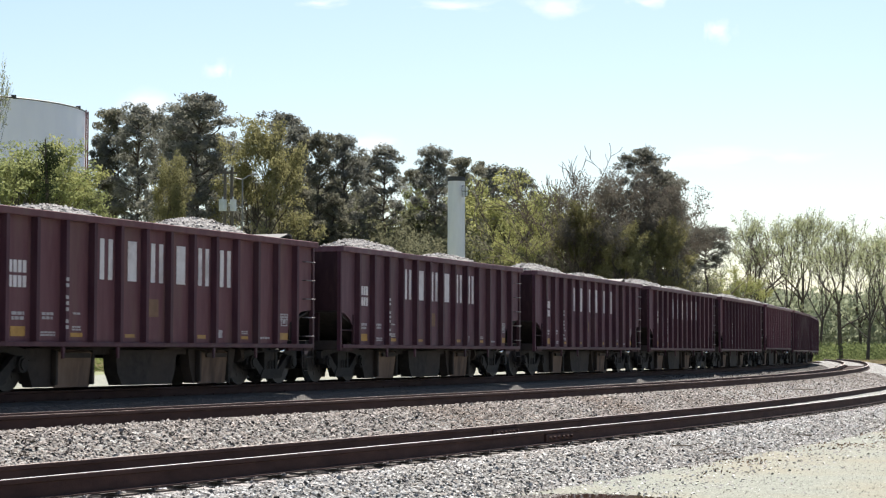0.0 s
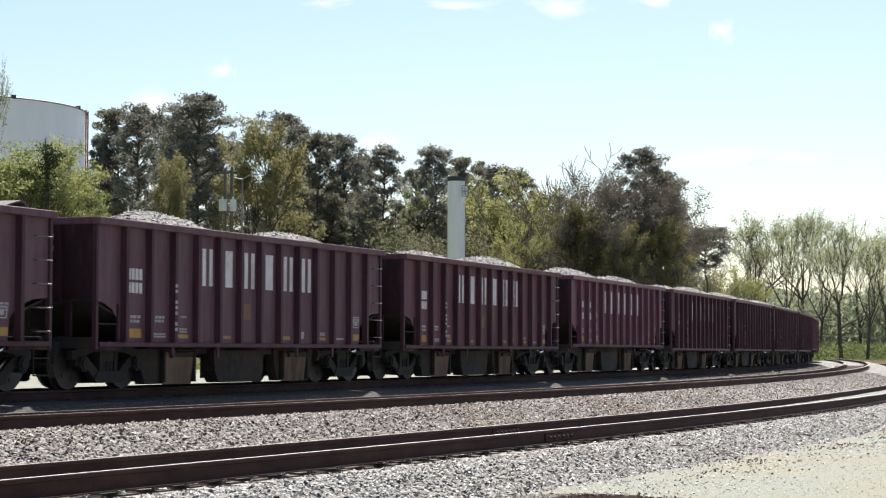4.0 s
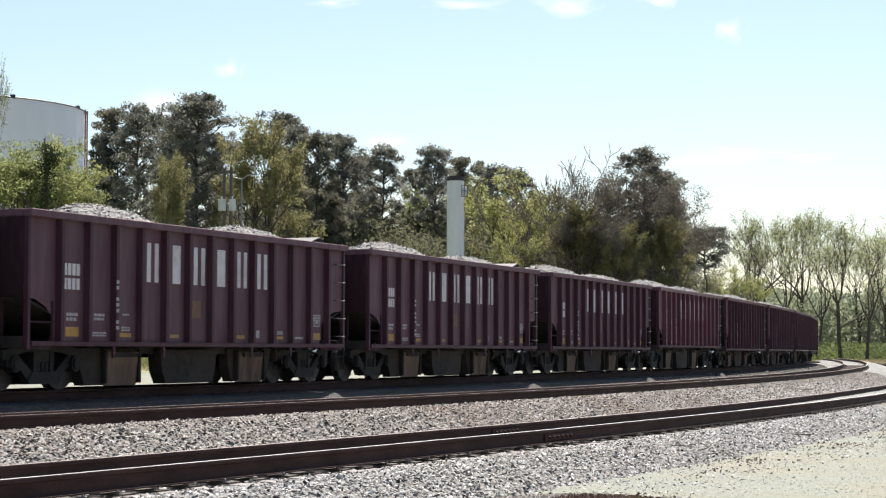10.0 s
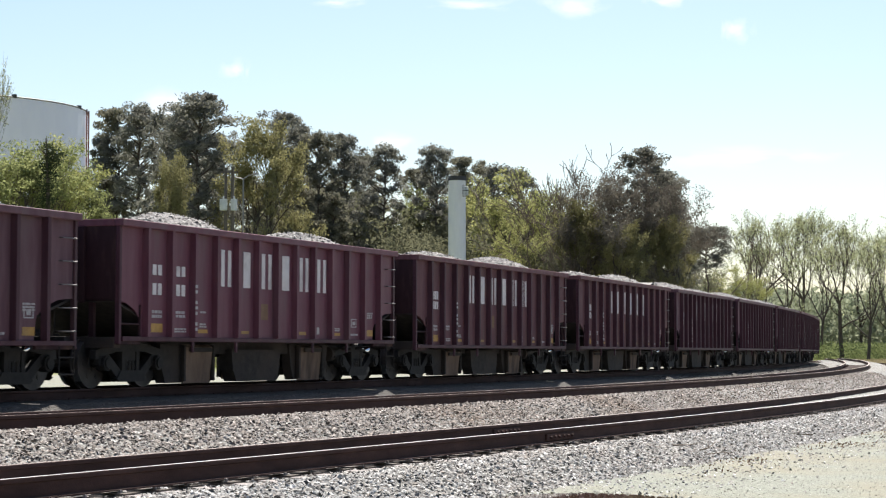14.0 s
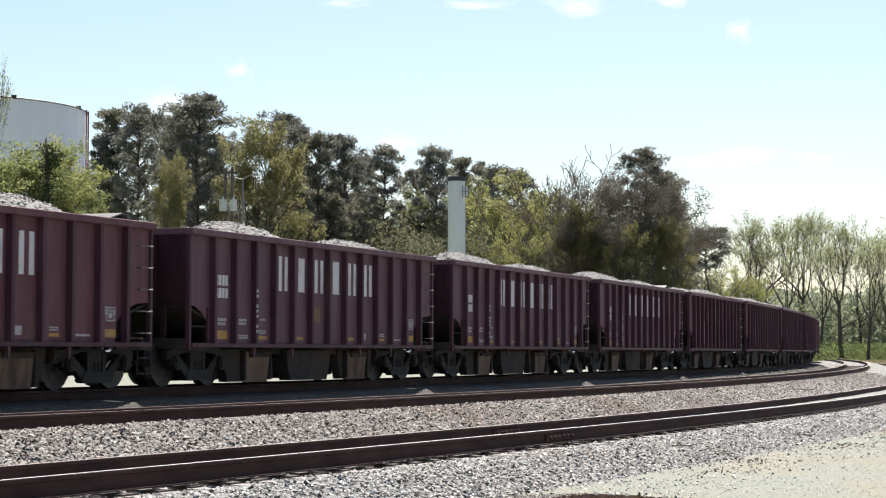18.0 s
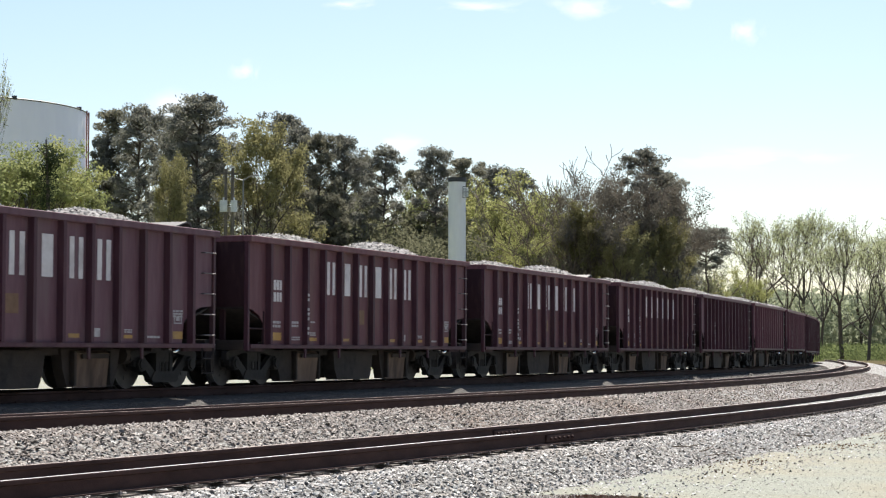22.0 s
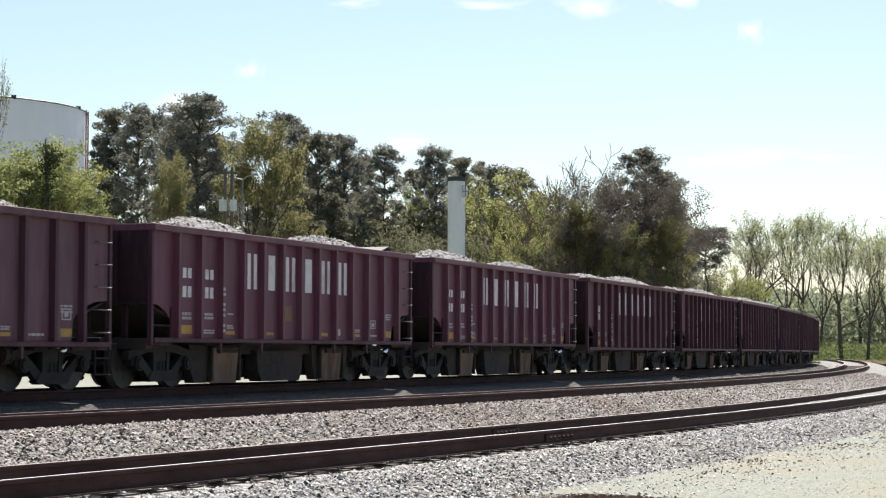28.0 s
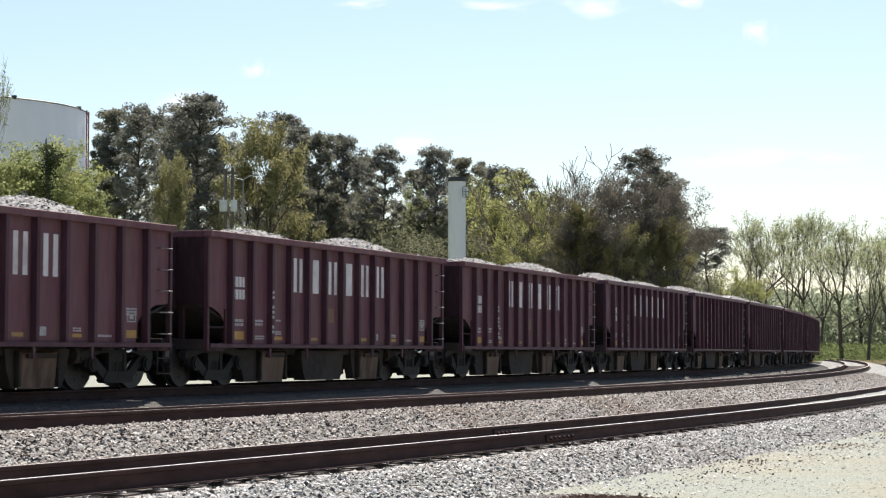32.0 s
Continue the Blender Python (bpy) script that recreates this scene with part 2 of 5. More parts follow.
M_TANK = surface("white_tank_paint", (0.84, 0.815, 0.925), (0.90, 0.875, 0.965), 0.4, 0.6, bump=0.03, stretch=(1, 1, 0.3))
M_TOWER = surface("white_tower_paint", (0.68, 0.68, 0.69), (0.80, 0.80, 0.80), 1.2, 0.65, bump=0.03, stretch=(1, 1, 0.2))
M_DARK = surface("dark_metal", (0.02, 0.02, 0.022), (0.05, 0.05, 0.05), 6, 0.6, bump=0.1)
M_RUSTPIPE = surface("red_pipe", (0.16, 0.06, 0.055), (0.24, 0.10, 0.09), 3, 0.6, bump=0.05)
M_POLE = surface("weathered_pole_wood", (0.08, 0.07, 0.06), (0.15, 0.13, 0.11), 5, 0.9, bump=0.3, stretch=(3, 3, 0.3))
M_BOX = surface("pale_grey_cabinet", (0.52, 0.54, 0.55), (0.62, 0.64, 0.65), 4, 0.5, 0.1, bump=0.02)
M_MAST = surface("dull_grey_mast", (0.16, 0.16, 0.16), (0.24, 0.24, 0.23), 4, 0.6, 0.2, bump=0.05)
M_BARK = surface("grey_bark", (0.045, 0.035, 0.028), (0.12, 0.095, 0.078), 6, 0.95, bump=0.7, fine=12, stretch=(2, 2, 0.4))
M_LITTER = stones_mat("dry_brown_litter", ((0.09, 0.06, 0.042), (0.16, 0.10, 0.065), (0.25, 0.17, 0.11)))
M_TWIG = surface("dry_twig", (0.10, 0.075, 0.055), (0.18, 0.14, 0.11), 8, 0.9, bump=0.3)
# Both needle tones are lifted, with the pale veil of haze in the colour.
L_PINE = leaf_mat("pine_needles", (0.142, 0.142, 0.120), (0.255, 0.252, 0.215), 0.50, 0.9)
L_PINE2 = leaf_mat("olive_needles", (0.150, 0.147, 0.110), (0.262, 0.250, 0.190), 0.50, 0.9)
L_YELLOW = leaf_mat("young_yellow_leaves", (0.20, 0.215, 0.085), (0.36, 0.355, 0.150), 0.6)
L_GREEN = leaf_mat("fresh_green_leaves", (0.165, 0.190, 0.080), (0.30, 0.315, 0.14), 0.58)
L_MAUVE = leaf_mat("mauve_twig_buds", (0.122, 0.108, 0.088), (0.185, 0.166, 0.136), 0.38, 0.5)
L_OLIVE = leaf_mat("brown_olive_leaves", (0.172, 0.164, 0.078), (0.285, 0.265, 0.134), 0.5)
L_BUD = leaf_mat("budding_leaves", (0.27, 0.295, 0.16), (0.46, 0.47, 0.29), 0.55, 0.5)
L_BRUSH = leaf_mat("dull_brush_leaves", (0.118, 0.122, 0.076), (0.200, 0.197, 0.126), 0.5)
L_UNDERWOOD = leaf_mat("underwood_leaves", (0.105, 0.130, 0.055), (0.180, 0.205, 0.090), 0.5, 0.2)
# Paler than leaves are: the haze of distance is put into this colour.
L_FAR = leaf_mat("haze_toned_wood_leaves", (0.23, 0.265, 0.175), (0.38, 0.395, 0.285), 0.55, 0.12)
L_IVY = leaf_mat("ivy_leaves", (0.025, 0.035, 0.018), (0.06, 0.075, 0.04), 0.3)
L_GRASS = leaf_mat("grass_blades", (0.12, 0.16, 0.045), (0.25, 0.27, 0.10), 0.4)
L_DRY = leaf_mat("dry_grass_blades", (0.22, 0.18, 0.10), (0.36, 0.31, 0.19), 0.4)

# ---- mesh helpers ----


def link(name, data, parent=None, label=""):
    ob = new(name, data)
    if parent:
        ob.parent = parent
    if label:
        ob["label"] = label
    return ob


def part(name, bm, material, parent=None, label="", smooth=False):
    """One mesh object from a bmesh, under its thing or part."""
    me = bpy.data.meshes.new(name)
    bmesh.ops.recalc_face_normals(bm, faces=bm.faces)
    bm.to_mesh(me)
    bm.free()
    for m in (material if isinstance(material, (list, tuple)) else (material,)):
        me.materials.append(m)
    if smooth:
        for p in me.polygons:
            p.use_smooth = True
    return link(name, me, parent, label)


def box(bm, x0, x1, y0, y1, z0, z1, bevel=0.0):
    r = bmesh.ops.create_cube(bm, size=1.0, matrix=Matrix.Translation(((x0 + x1) / 2, (y0 + y1) / 2, (z0 + z1) / 2)) @ Matrix.Diagonal((abs(x1 - x0), abs(y1 - y0), abs(z1 - z0), 1)))
    if bevel:
        es = list({e for v in r["verts"] for e in v.link_edges})
        bmesh.ops.bevel(bm, geom=es, offset=bevel, segments=1, affect="EDGES")
    return bm


def prism(bm, pts, axis, a, b):
    """A polygon in the other two axes, drawn out along one axis from a to b."""
    def at(p, h):
        return {"x": (h, p[0], p[1]), "y": (p[0], h, p[1]), "z": (p[0], p[1], h)}[axis]
    lo, hi = [bm.verts.new(at(p, a)) for p in pts], [bm.verts.new(at(p, b)) for p in pts]
    n = len(pts)
    bm.faces.new(lo)
    bm.faces.new(hi[::-1])
    for i in range(n):
        bm.faces.new((lo[i], hi[i], hi[(i + 1) % n], lo[(i + 1) % n]))
    return bm


def tube(bm, p, q, r0, r1=None, n=8):
    """A straight round bar from p to q."""
    p, q = Vector(p), Vector(q)
    r1 = r0 if r1 is None else r1
    rot = (q - p).to_track_quat("Z", "Y").to_matrix().to_4x4()
    bmesh.ops.create_cone(bm, cap_ends=True, segments=n, radius1=r0, radius2=r1, depth=(q - p).length, matrix=Matrix.Translation((p + q) / 2) @ rot)
    return bm


def raw(name, verts, faces, material, parent=None, label=""):
    me = bpy.data.meshes.new(name)
    me.from_pydata([tuple(v) for v in verts], [], faces)
    me.materials.append(material)
    return link(name, me, parent, label)


def raw_np(name, verts, faces, material, parent=None, label=""):
    """Mesh from arrays of vertices (n, 3) and of same-sided faces (m, k)."""
    me = bpy.data.meshes.new(name)
    n, (m, k) = len(verts), faces.shape
    me.vertices.add(n)
    me.vertices.foreach_set("co", np.asarray(verts, np.float32).ravel())
    me.loops.add(m * k)
    me.loops.foreach_set("vertex_index", faces.astype(np.int32).ravel())
    me.polygons.add(m)
    me.polygons.foreach_set("loop_start", np.arange(m, dtype=np.int32) * k)
    me.update(calc_edges=True)
    me.validate()
    me.materials.append(material)
    return link(name, me, parent, label)


STONE_V = np.array([(1, 0, -0.25), (-1, 0, -0.25), (0, 1, -0.25), (0, -1, -0.25), (0, 0, 0.95)], float)
STONE_F = np.array([(0, 2, 4), (2, 1, 4), (1, 3, 4), (3, 0, 4)])


def stone_arrays(points, size, rng, flat=0.7):
    """Angular stones half sunk at the given points: vertices and triangles."""
    n = len(points)
    v = STONE_V[None] * rng.uniform(0.65, 1.25, (n, 5, 1)) + rng.normal(0, 0.22, (n, 5, 3))
    a = rng.uniform(0, 6.283, n)
    c, s = np.cos(a)[:, None], np.sin(a)[:, None]
    tilt = rng.normal(0, 0.5, n)
    ct, st = np.cos(tilt)[:, None], np.sin(tilt)[:, None]
    v[:, :, 2] *= flat
    y, z = v[:, :, 1] * ct - v[:, :, 2] * st, v[:, :, 1] * st + v[:, :, 2] * ct
    x, y = v[:, :, 0] * c - y * s, v[:, :, 0] * s + y * c
    sz = (size * rng.uniform(0.55, 1.35, n))[:, None]
    out = np.stack((x * sz, y * sz, z * sz), 2) + np.asarray(points)[:, None, :]
    f = STONE_F[None] + (np.arange(n) * 5)[:, None, None]
    return out.reshape(-1, 3), f.reshape(-1, 3)


# ---- plan of the three curved tracks ----
FALL = 0.003661                      # the yard falls away gently from the camera
GAUGE = 1.435


def fall(x, y):
    return -FALL * min(math.hypot(x, y), 260.0)


class Track:
    """A centre line by its curvature along the way, with height and cant of its rails."""

    def __init__(self, start, heading, bend, s0, s1, z, cant):
        self.z, self.cant, self.s0, self.s1 = z, cant, s0, s1
        self.s = np.arange(s0, s1 + 0.5, 0.5)
        k = np.array([bend(s) for s in self.s])
        ang = np.concatenate(([0], np.cumsum((k[1:] + k[:-1]) * 0.25)))
        zero = int(round(-s0 / 0.5))
        ang += heading - ang[zero]
        dx, dy = np.cos(ang), np.sin(ang)
        x = np.concatenate(([0], np.cumsum((dx[1:] + dx[:-1]) * 0.25)))
        y = np.concatenate(([0], np.cumsum((dy[1:] + dy[:-1]) * 0.25)))
        self.x, self.y, self.a = x - x[zero] + start[0], y - y[zero] + start[1], ang

    def at(self, s, side=0.0, up=0.0):
        """Point at s along the track, side metres to the right of the way, up over the rail heads."""
        x, y, a = (float(np.interp(s, self.s, v)) for v in (self.x, self.y, self.a))
        side, up = side - up * self.cant / 1.5, up + (side + 0.75) * self.cant / 1.5
        x, y = x + side * math.sin(a), y - side * math.cos(a)
        return Vector((x, y, self.z + up + fall(x, y))), a

    def off(self, x, y):
        """Signed distance of a place from the centre line (right of the way is positive), and s there."""
        i = int(np.argmin((self.x - x) ** 2 + (self.y - y) ** 2))
        return float((x - self.x[i]) * math.sin(self.a[i]) - (y - self.y[i]) * math.cos(self.a[i])), float(self.s[i])


TRAIN = Track((-7.7254, 32.6536), 1.170282, lambda s: max(0.0, 0.0015155 + 5.96e-6 * s) if s < 140 else 0.00235 + min(s - 140, 60) * 0.00003, -330, 470, 0.0, 0.0)
MIDDLE = Track((-45.6267, -35.2738), 0.730736, lambda s: max(0.0005, 0.0069085 - 3.8107e-5 * s), 0, 300, -0.041, 0.0476)
NEAR = Track((-5.9118, 10.9703), 1.093283, lambda s: max(0.0, 0.0022557 + 5.123e-5 * s) if s < 42 else 0.0018, -30, 240, -0.3283, 0.0338)

# ---- ground ----


def smooth(a, b, v):
    t = min(1.0, max(0.0, (v - a) / (b - a)))
    return t * t * (3 - 2 * t)


def ground_z(x, y):
    o = NEAR.off(x, y)[0]
    back = -TRAIN.off(x, y)[0]
    bank = 0.15 * smooth(3.0, 6.0, back) + min(2.2, max(0.0, (back - 12.0) * 0.016)) if back > 3 and y < 420 else 0.0
    return fall(x, y) - 0.46 + bank - 0.30 * smooth(-0.6, 2.9, o) + 0.012 * noise.noise(Vector((x * 0.5, y * 0.5, 0)))


def build_ground():
    xs = np.concatenate((np.linspace(-2500, -60, 22), np.arange(-40, 62, 1.0), np.linspace(80, 2500, 22)))
    ys = np.concatenate((np.linspace(-900, -40, 10), np.arange(-20, 150, 1.0), np.linspace(160, 330, 18), np.linspace(400, 4500, 20)))
    nx = len(xs)
    verts = [(x, y, ground_z(x, y)) for y in ys for x in xs]
    faces, mats = [], []
    rng = random.Random(3)
    for j in range(len(ys) - 1):
        for i in range(nx - 1):
            faces.append((j * nx + i, j * nx + i + 1, (j + 1) * nx + i + 1, (j + 1) * nx + i))
            cx, cy = (xs[i] + xs[i + 1]) / 2, (ys[j] + ys[j + 1]) / 2
            on, _ = NEAR.off(cx, cy)
            ot, _ = TRAIN.off(cx, cy)
            if on > 1.4 and cy < 215 and on < 70:
                mats.append(1)
            elif ot > -2.5 and on <= 1.4 and cy < 330:
                mats.append(0)
            elif ot > -19.0 and on <= 1.4 and cy < 200:
                mats.append(1)
            else:
                mats.append(2)
    me = bpy.data.meshes.new("ground")
    me.from_pydata(verts, [], faces)
    for m in (M_BALLAST, M_LOT, M_GRASS):
        me.materials.append(m)
    me.polygons.foreach_set("material_index", mats)
    me.update()
    return tagged(new("ground", me), "pale gravel yard with grassy edges and ballast", "ground", kind="structure")


def sweep(track, profile, s0, s1, step, closed=True):
    """Vertices and faces of a profile of (side, up) drawn along a track, and the profile segment of each face."""
    ss = np.arange(s0, s1 + step / 2, step)
    verts, faces, seg = [], [], []
    n = len(profile)
    for s in ss:
        verts.extend(track.at(s, o, u)[0] for o, u in profile)
    for j in range(len(ss) - 1):
        for i in range(n if closed else n - 1):
            k = (i + 1) % n
            faces.append((j * n + i, j * n + k, (j + 1) * n + k, (j + 1) * n + i))
            seg.append(i)
    return verts, faces, seg


RAIL = ((-0.031, 0.0), (0.031, 0.0), (0.035, -0.003), (0.037, -0.012), (0.037, -0.035), (0.010, -0.048), (0.010, -0.150), (0.070, -0.160), (0.070, -0.172), (-0.070, -0.172), (-0.070, -0.160), (-0.010, -0.150), (-0.010, -0.048), (-0.037, -0.035), (-0.037, -0.012), (-0.035, -0.003))


def tie_mesh(plate):
    bm = bmesh.new()
    box(bm, -0.115, 0.115, -1.30, 1.30, -0.36, -0.186, 0.012)
    for f in bm.faces:
        f.material_index = 0
    for y in (-GAUGE / 2, GAUGE / 2):
        n0 = len(bm.faces)
        box(bm, -0.09, 0.09, y - 0.17, y + 0.17, -0.1855, -0.170)
        for dx, dy in ((0.05, 0.095), (-0.05, -0.095)):
            box(bm, dx - 0.012, dx + 0.012, y + dy - 0.012, y + dy + 0.012, -0.172, -0.142)
        bm.faces.ensure_lookup_table()
        for f in bm.faces[n0:]:
            f.material_index = 1
    me = bpy.data.meshes.new("tie")
    bm.to_mesh(me)
    bm.free()
    me.materials.append(M_TIE)
    me.materials.append(plate)
    return me


# The second tie has dark plates: the train's shade is in their colour.
TIE, TIE_SHADED = tie_mesh(M_TIEPLATE), tie_mesh(M_RAIL)


TIES = {}


def build_track(track, label, s0, s1, tie0, tie1, heads):
    top = tagged(new("railway_track"), label, "railway track", "parallel yard tracks")
    for side, head in zip((GAUGE / 2 + 0.037, -GAUGE / 2 - 0.037), heads):
        v, f, seg = sweep(track, [(o + side, u) for o, u in RAIL], s0, s1, 1.0)
        rail = raw("rail", v, f, M_RAIL, top)
        rail.data.materials.append(head)
        rail.data.polygons.foreach_set("material_index", [1 if i == 0 else 0 for i in seg])
    rng = random.Random(5)
    s = tie0
    while s < tie1:
        p, a = track.at(s, rng.uniform(-0.04, 0.04), rng.uniform(-0.012, 0.0))
        tie = link("tie", TIE if track is NEAR else TIE_SHADED, top)
        tie.matrix_basis = Matrix.Translation(p) @ pose(0, 0, 0, 0, -math.degrees(math.atan(track.cant / 1.5)) * 0, math.degrees(a) + rng.uniform(-0.8, 0.8))
        TIES.setdefault(track, []).append(s)
        s += 0.51 + rng.uniform(-0.03, 0.03)
    return top


def joint_bar(track, s, side, out, top):
    """A bolted splice bar on one face of a rail."""
    bm = bmesh.new()
    box(bm, -0.46, 0.46, -0.018, 0.018, -0.138, -0.052, 0.008)
    for x in (-0.36, -0.22, -0.08, 0.08, 0.22, 0.36):
        tube(bm, (x, -0.05, -0.095), (x, 0.0, -0.095), 0.018, n=6)
    p, a = track.at(s, side)
    ob = part("joint_bar", bm, M_RAIL, top, "rusty bolted joint bar")
    ob.matrix_basis = Matrix.Translation(p) @ pose(0, 0, 0, 0, 0, math.degrees(a)) @ pose(0, -out, 0)
    return ob


# the stone surface across a track: (metres to the right of the centre, height over the rail heads)
DIPPED = ((-2.6, -0.62), (-1.7, -0.235), (-1.25, -0.218), (-0.95, -0.24), (0.95, -0.24), (1.08, -0.235), (1.32, -0.218), (1.75, -0.235), (2.75, -0.66))
FULL = ((-2.6, -0.62), (-1.7, -0.20), (-0.9, -0.178), (0.9, -0.178), (1.75, -0.21), (2.75, -0.66))
BANKED = ((-2.6, -0.62), (-1.7, -0.235), (-0.9, -0.215), (0.66, -0.215), (0.84, -0.195), (1.08, -0.165), (1.40, -0.150), (1.8, -0.20), (2.85, -0.62))


def bed(track, name, label, s0, s1, profile, material):
    v, f, _ = sweep(track, profile, s0, s1, 2.0, closed=False)
    return tagged(raw(name, v, f, material), label, "ballast", kind="structure")


def nrandom(rng, n):
    return rng.uniform(0, 1, n)


def scatter_bed(track, zones, rng, size, profile, on_ties=0.15):
    pts = []
    for s0, s1, o0, o1, per in zones:
        n = int((s1 - s0) * (o1 - o0) * per)
        ss, oo = rng.uniform(s0, s1, n), rng.uniform(o0, o1, n)
        a = np.interp(ss, track.s, track.a)
        x, y = np.interp(ss, track.s, track.x) + oo * np.sin(a), np.interp(ss, track.s, track.y) - oo * np.cos(a)
        rails = np.minimum(abs(oo - GAUGE / 2 - 0.037), abs(oo + GAUGE / 2 + 0.037))
        z = track.z + np.interp(oo, [q[0] for q in profile], [q[1] for q in profile]) + 0.008 + (oo + 0.75) * track.cant / 1.5 - FALL * np.minimum(np.hypot(x, y), 260) + rng.normal(0, 0.009, n)
        ties = np.array(TIES[track])
        near_tie = np.abs(ties[np.clip(np.searchsorted(ties, ss), 1, len(ties) - 1)] - ss)
        near_tie = np.minimum(near_tie, np.abs(ties[np.clip(np.searchsorted(ties, ss) - 1, 0, len(ties) - 1)] - ss))
        keep = (rails > 0.075) & ~((near_tie < 0.12) & (rails < 0.19)) & ~((near_tie < 0.115) & (abs(oo) < 1.28) & (nrandom(rng, n) > on_ties) & (z < track.z - 0.17))
        pts.append(np.stack((x, y, z), 1)[keep])
    return stone_arrays(np.concatenate(pts), size, rng, 0.55)


def build_tracks():
    bed(TRAIN, "ballast_bed_train", "crushed stone bed with the train's shadow in its colour", -60, 260, FULL, M_BED_SHADED)
    bed(MIDDLE, "ballast_bed_middle", "grey crushed stone bed of the middle track", 40, 290, BANKED, M_BALLAST)
    bed(NEAR, "ballast_bed_near", "grey crushed stone bed of the near track", -25, 230, DIPPED, M_BALLAST)
    build_track(TRAIN, "curved main track with shaded steel rails under the train", -100, 440, -8, 120, (M_RAILTOP, M_RAILTOP))
    build_track(MIDDLE, "curved empty siding with brown steel rails on ties", 30, 290, 62, 190, (M_RAILTOP_DULL, M_RAILTOP_DULL))
    near = build_track(NEAR, "near empty track with rusty rails and worn bright head", -25, 230, -2, 62, (M_RAILTOP, M_RAILTOP_DULL))
    joint_bar(NEAR, 15.05, GAUGE / 2 + 0.037, 0.024, near)
    joint_bar(NEAR, 16.9, -GAUGE / 2 - 0.037, 0.024, near)
    rng = np.random.default_rng(11)
    v, f = scatter_bed(NEAR, ((3, 15, -2.6, 2.5, 1250), (15, 30, -2.6, 2.5, 800), (30, 62, -2.6, 2.5, 260)), rng, 0.021, DIPPED)
    tagged(raw_np("ballast_stones", v, f, M_STONE), "loose grey crushed granite around the near rails", "stones", kind="stuff")
    v, f = scatter_bed(MIDDLE, ((64, 92, 0.6, 2.8, 1150), (92, 130, 0.6, 2.7, 330)), rng, 0.022, BANKED)
    tagged(raw_np("ballast_stones", v, f, M_STONE_DUSTY), "loose brown-dusted crushed granite beside the siding", "stones", kind="stuff")
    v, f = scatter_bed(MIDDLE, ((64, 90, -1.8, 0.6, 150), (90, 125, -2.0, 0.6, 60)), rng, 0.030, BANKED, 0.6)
    tagged(raw_np("ballast_stones", v, f, M_STONE_SHADED), "stones between the siding's rails with shadow in their colour", "stones", kind="stuff")
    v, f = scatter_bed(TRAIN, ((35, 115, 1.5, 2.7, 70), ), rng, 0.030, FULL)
    tagged(raw_np("ballast_stones", v, f, M_STONE_SHADED), "crushed granite beside the train with its shadow in the colour", "stones", kind="stuff")
    # stones strewn where the bed runs out into the lot
    pts = []
    while len(pts) < 7000:
        s, o = rng.uniform(3, 60), 2.0 + abs(rng.normal(0, 0.85))
        if rng.random() < (14.0 / (s + 8)) ** 0.5:
            q, _ = NEAR.at(s, o)
            pts.append((q.x, q.y, ground_z(q.x, q.y) + 0.006))
    v, f = stone_arrays(np.array(pts), 0.019, rng, 0.55)
    tagged(raw_np("strewn_stones", v, f, M_STONE), "stones strewn along the edge of the lot", "stones", kind="stuff")


# ---- the hopper cars ----
LENGTH, PITCH, HALF, TOP, SILL = 11.97, 13.2415, 1.58, 2.995, 0.845
END = LENGTH / 2
RIB0, RIB_STEP = 0.89, 0.846
SKIN = HALF - 0.13                   # the side sheets lie behind the ribs


def rib_x(k):
    return -END + RIB0 + RIB_STEP * k


def panel_x(i):
    return rib_x(i) + RIB_STEP / 2


def wheelset_mesh():
    bm = bmesh.new()
    tube(bm, (0, -0.95, 0), (0, 0.95, 0), 0.075, n=10)
    for sgn in (-1, 1):
        y = sgn * GAUGE / 2
        tube(bm, (0, y - 0.065 * sgn, 0), (0, y - 0.035 * sgn, 0), 0.49, n=24)
        n0 = len(bm.faces)
        tube(bm, (0, y - 0.035 * sgn, 0), (0, y + 0.075 * sgn, 0), 0.457, 0.452, n=24)
        bm.faces.ensure_lookup_table()
        for face in bm.faces[n0:]:
            if abs(face.calc_center_median().y - y - 0.02 * sgn) < 0.03:
                face.material_index = 1
        tube(bm, (0, y + 0.06 * sgn, 0), (0, y + 0.10 * sgn, 0), 0.15, 0.12, n=12)
        for i in range(6):
            a = i * math.pi / 3
            box(bm, 0.27 * math.cos(a) - 0.03, 0.27 * math.cos(a) + 0.03, y + 0.07 * sgn, y + 0.085 * sgn, 0.27 * math.sin(a) - 0.03, 0.27 * math.sin(a) + 0.03)
    return bm


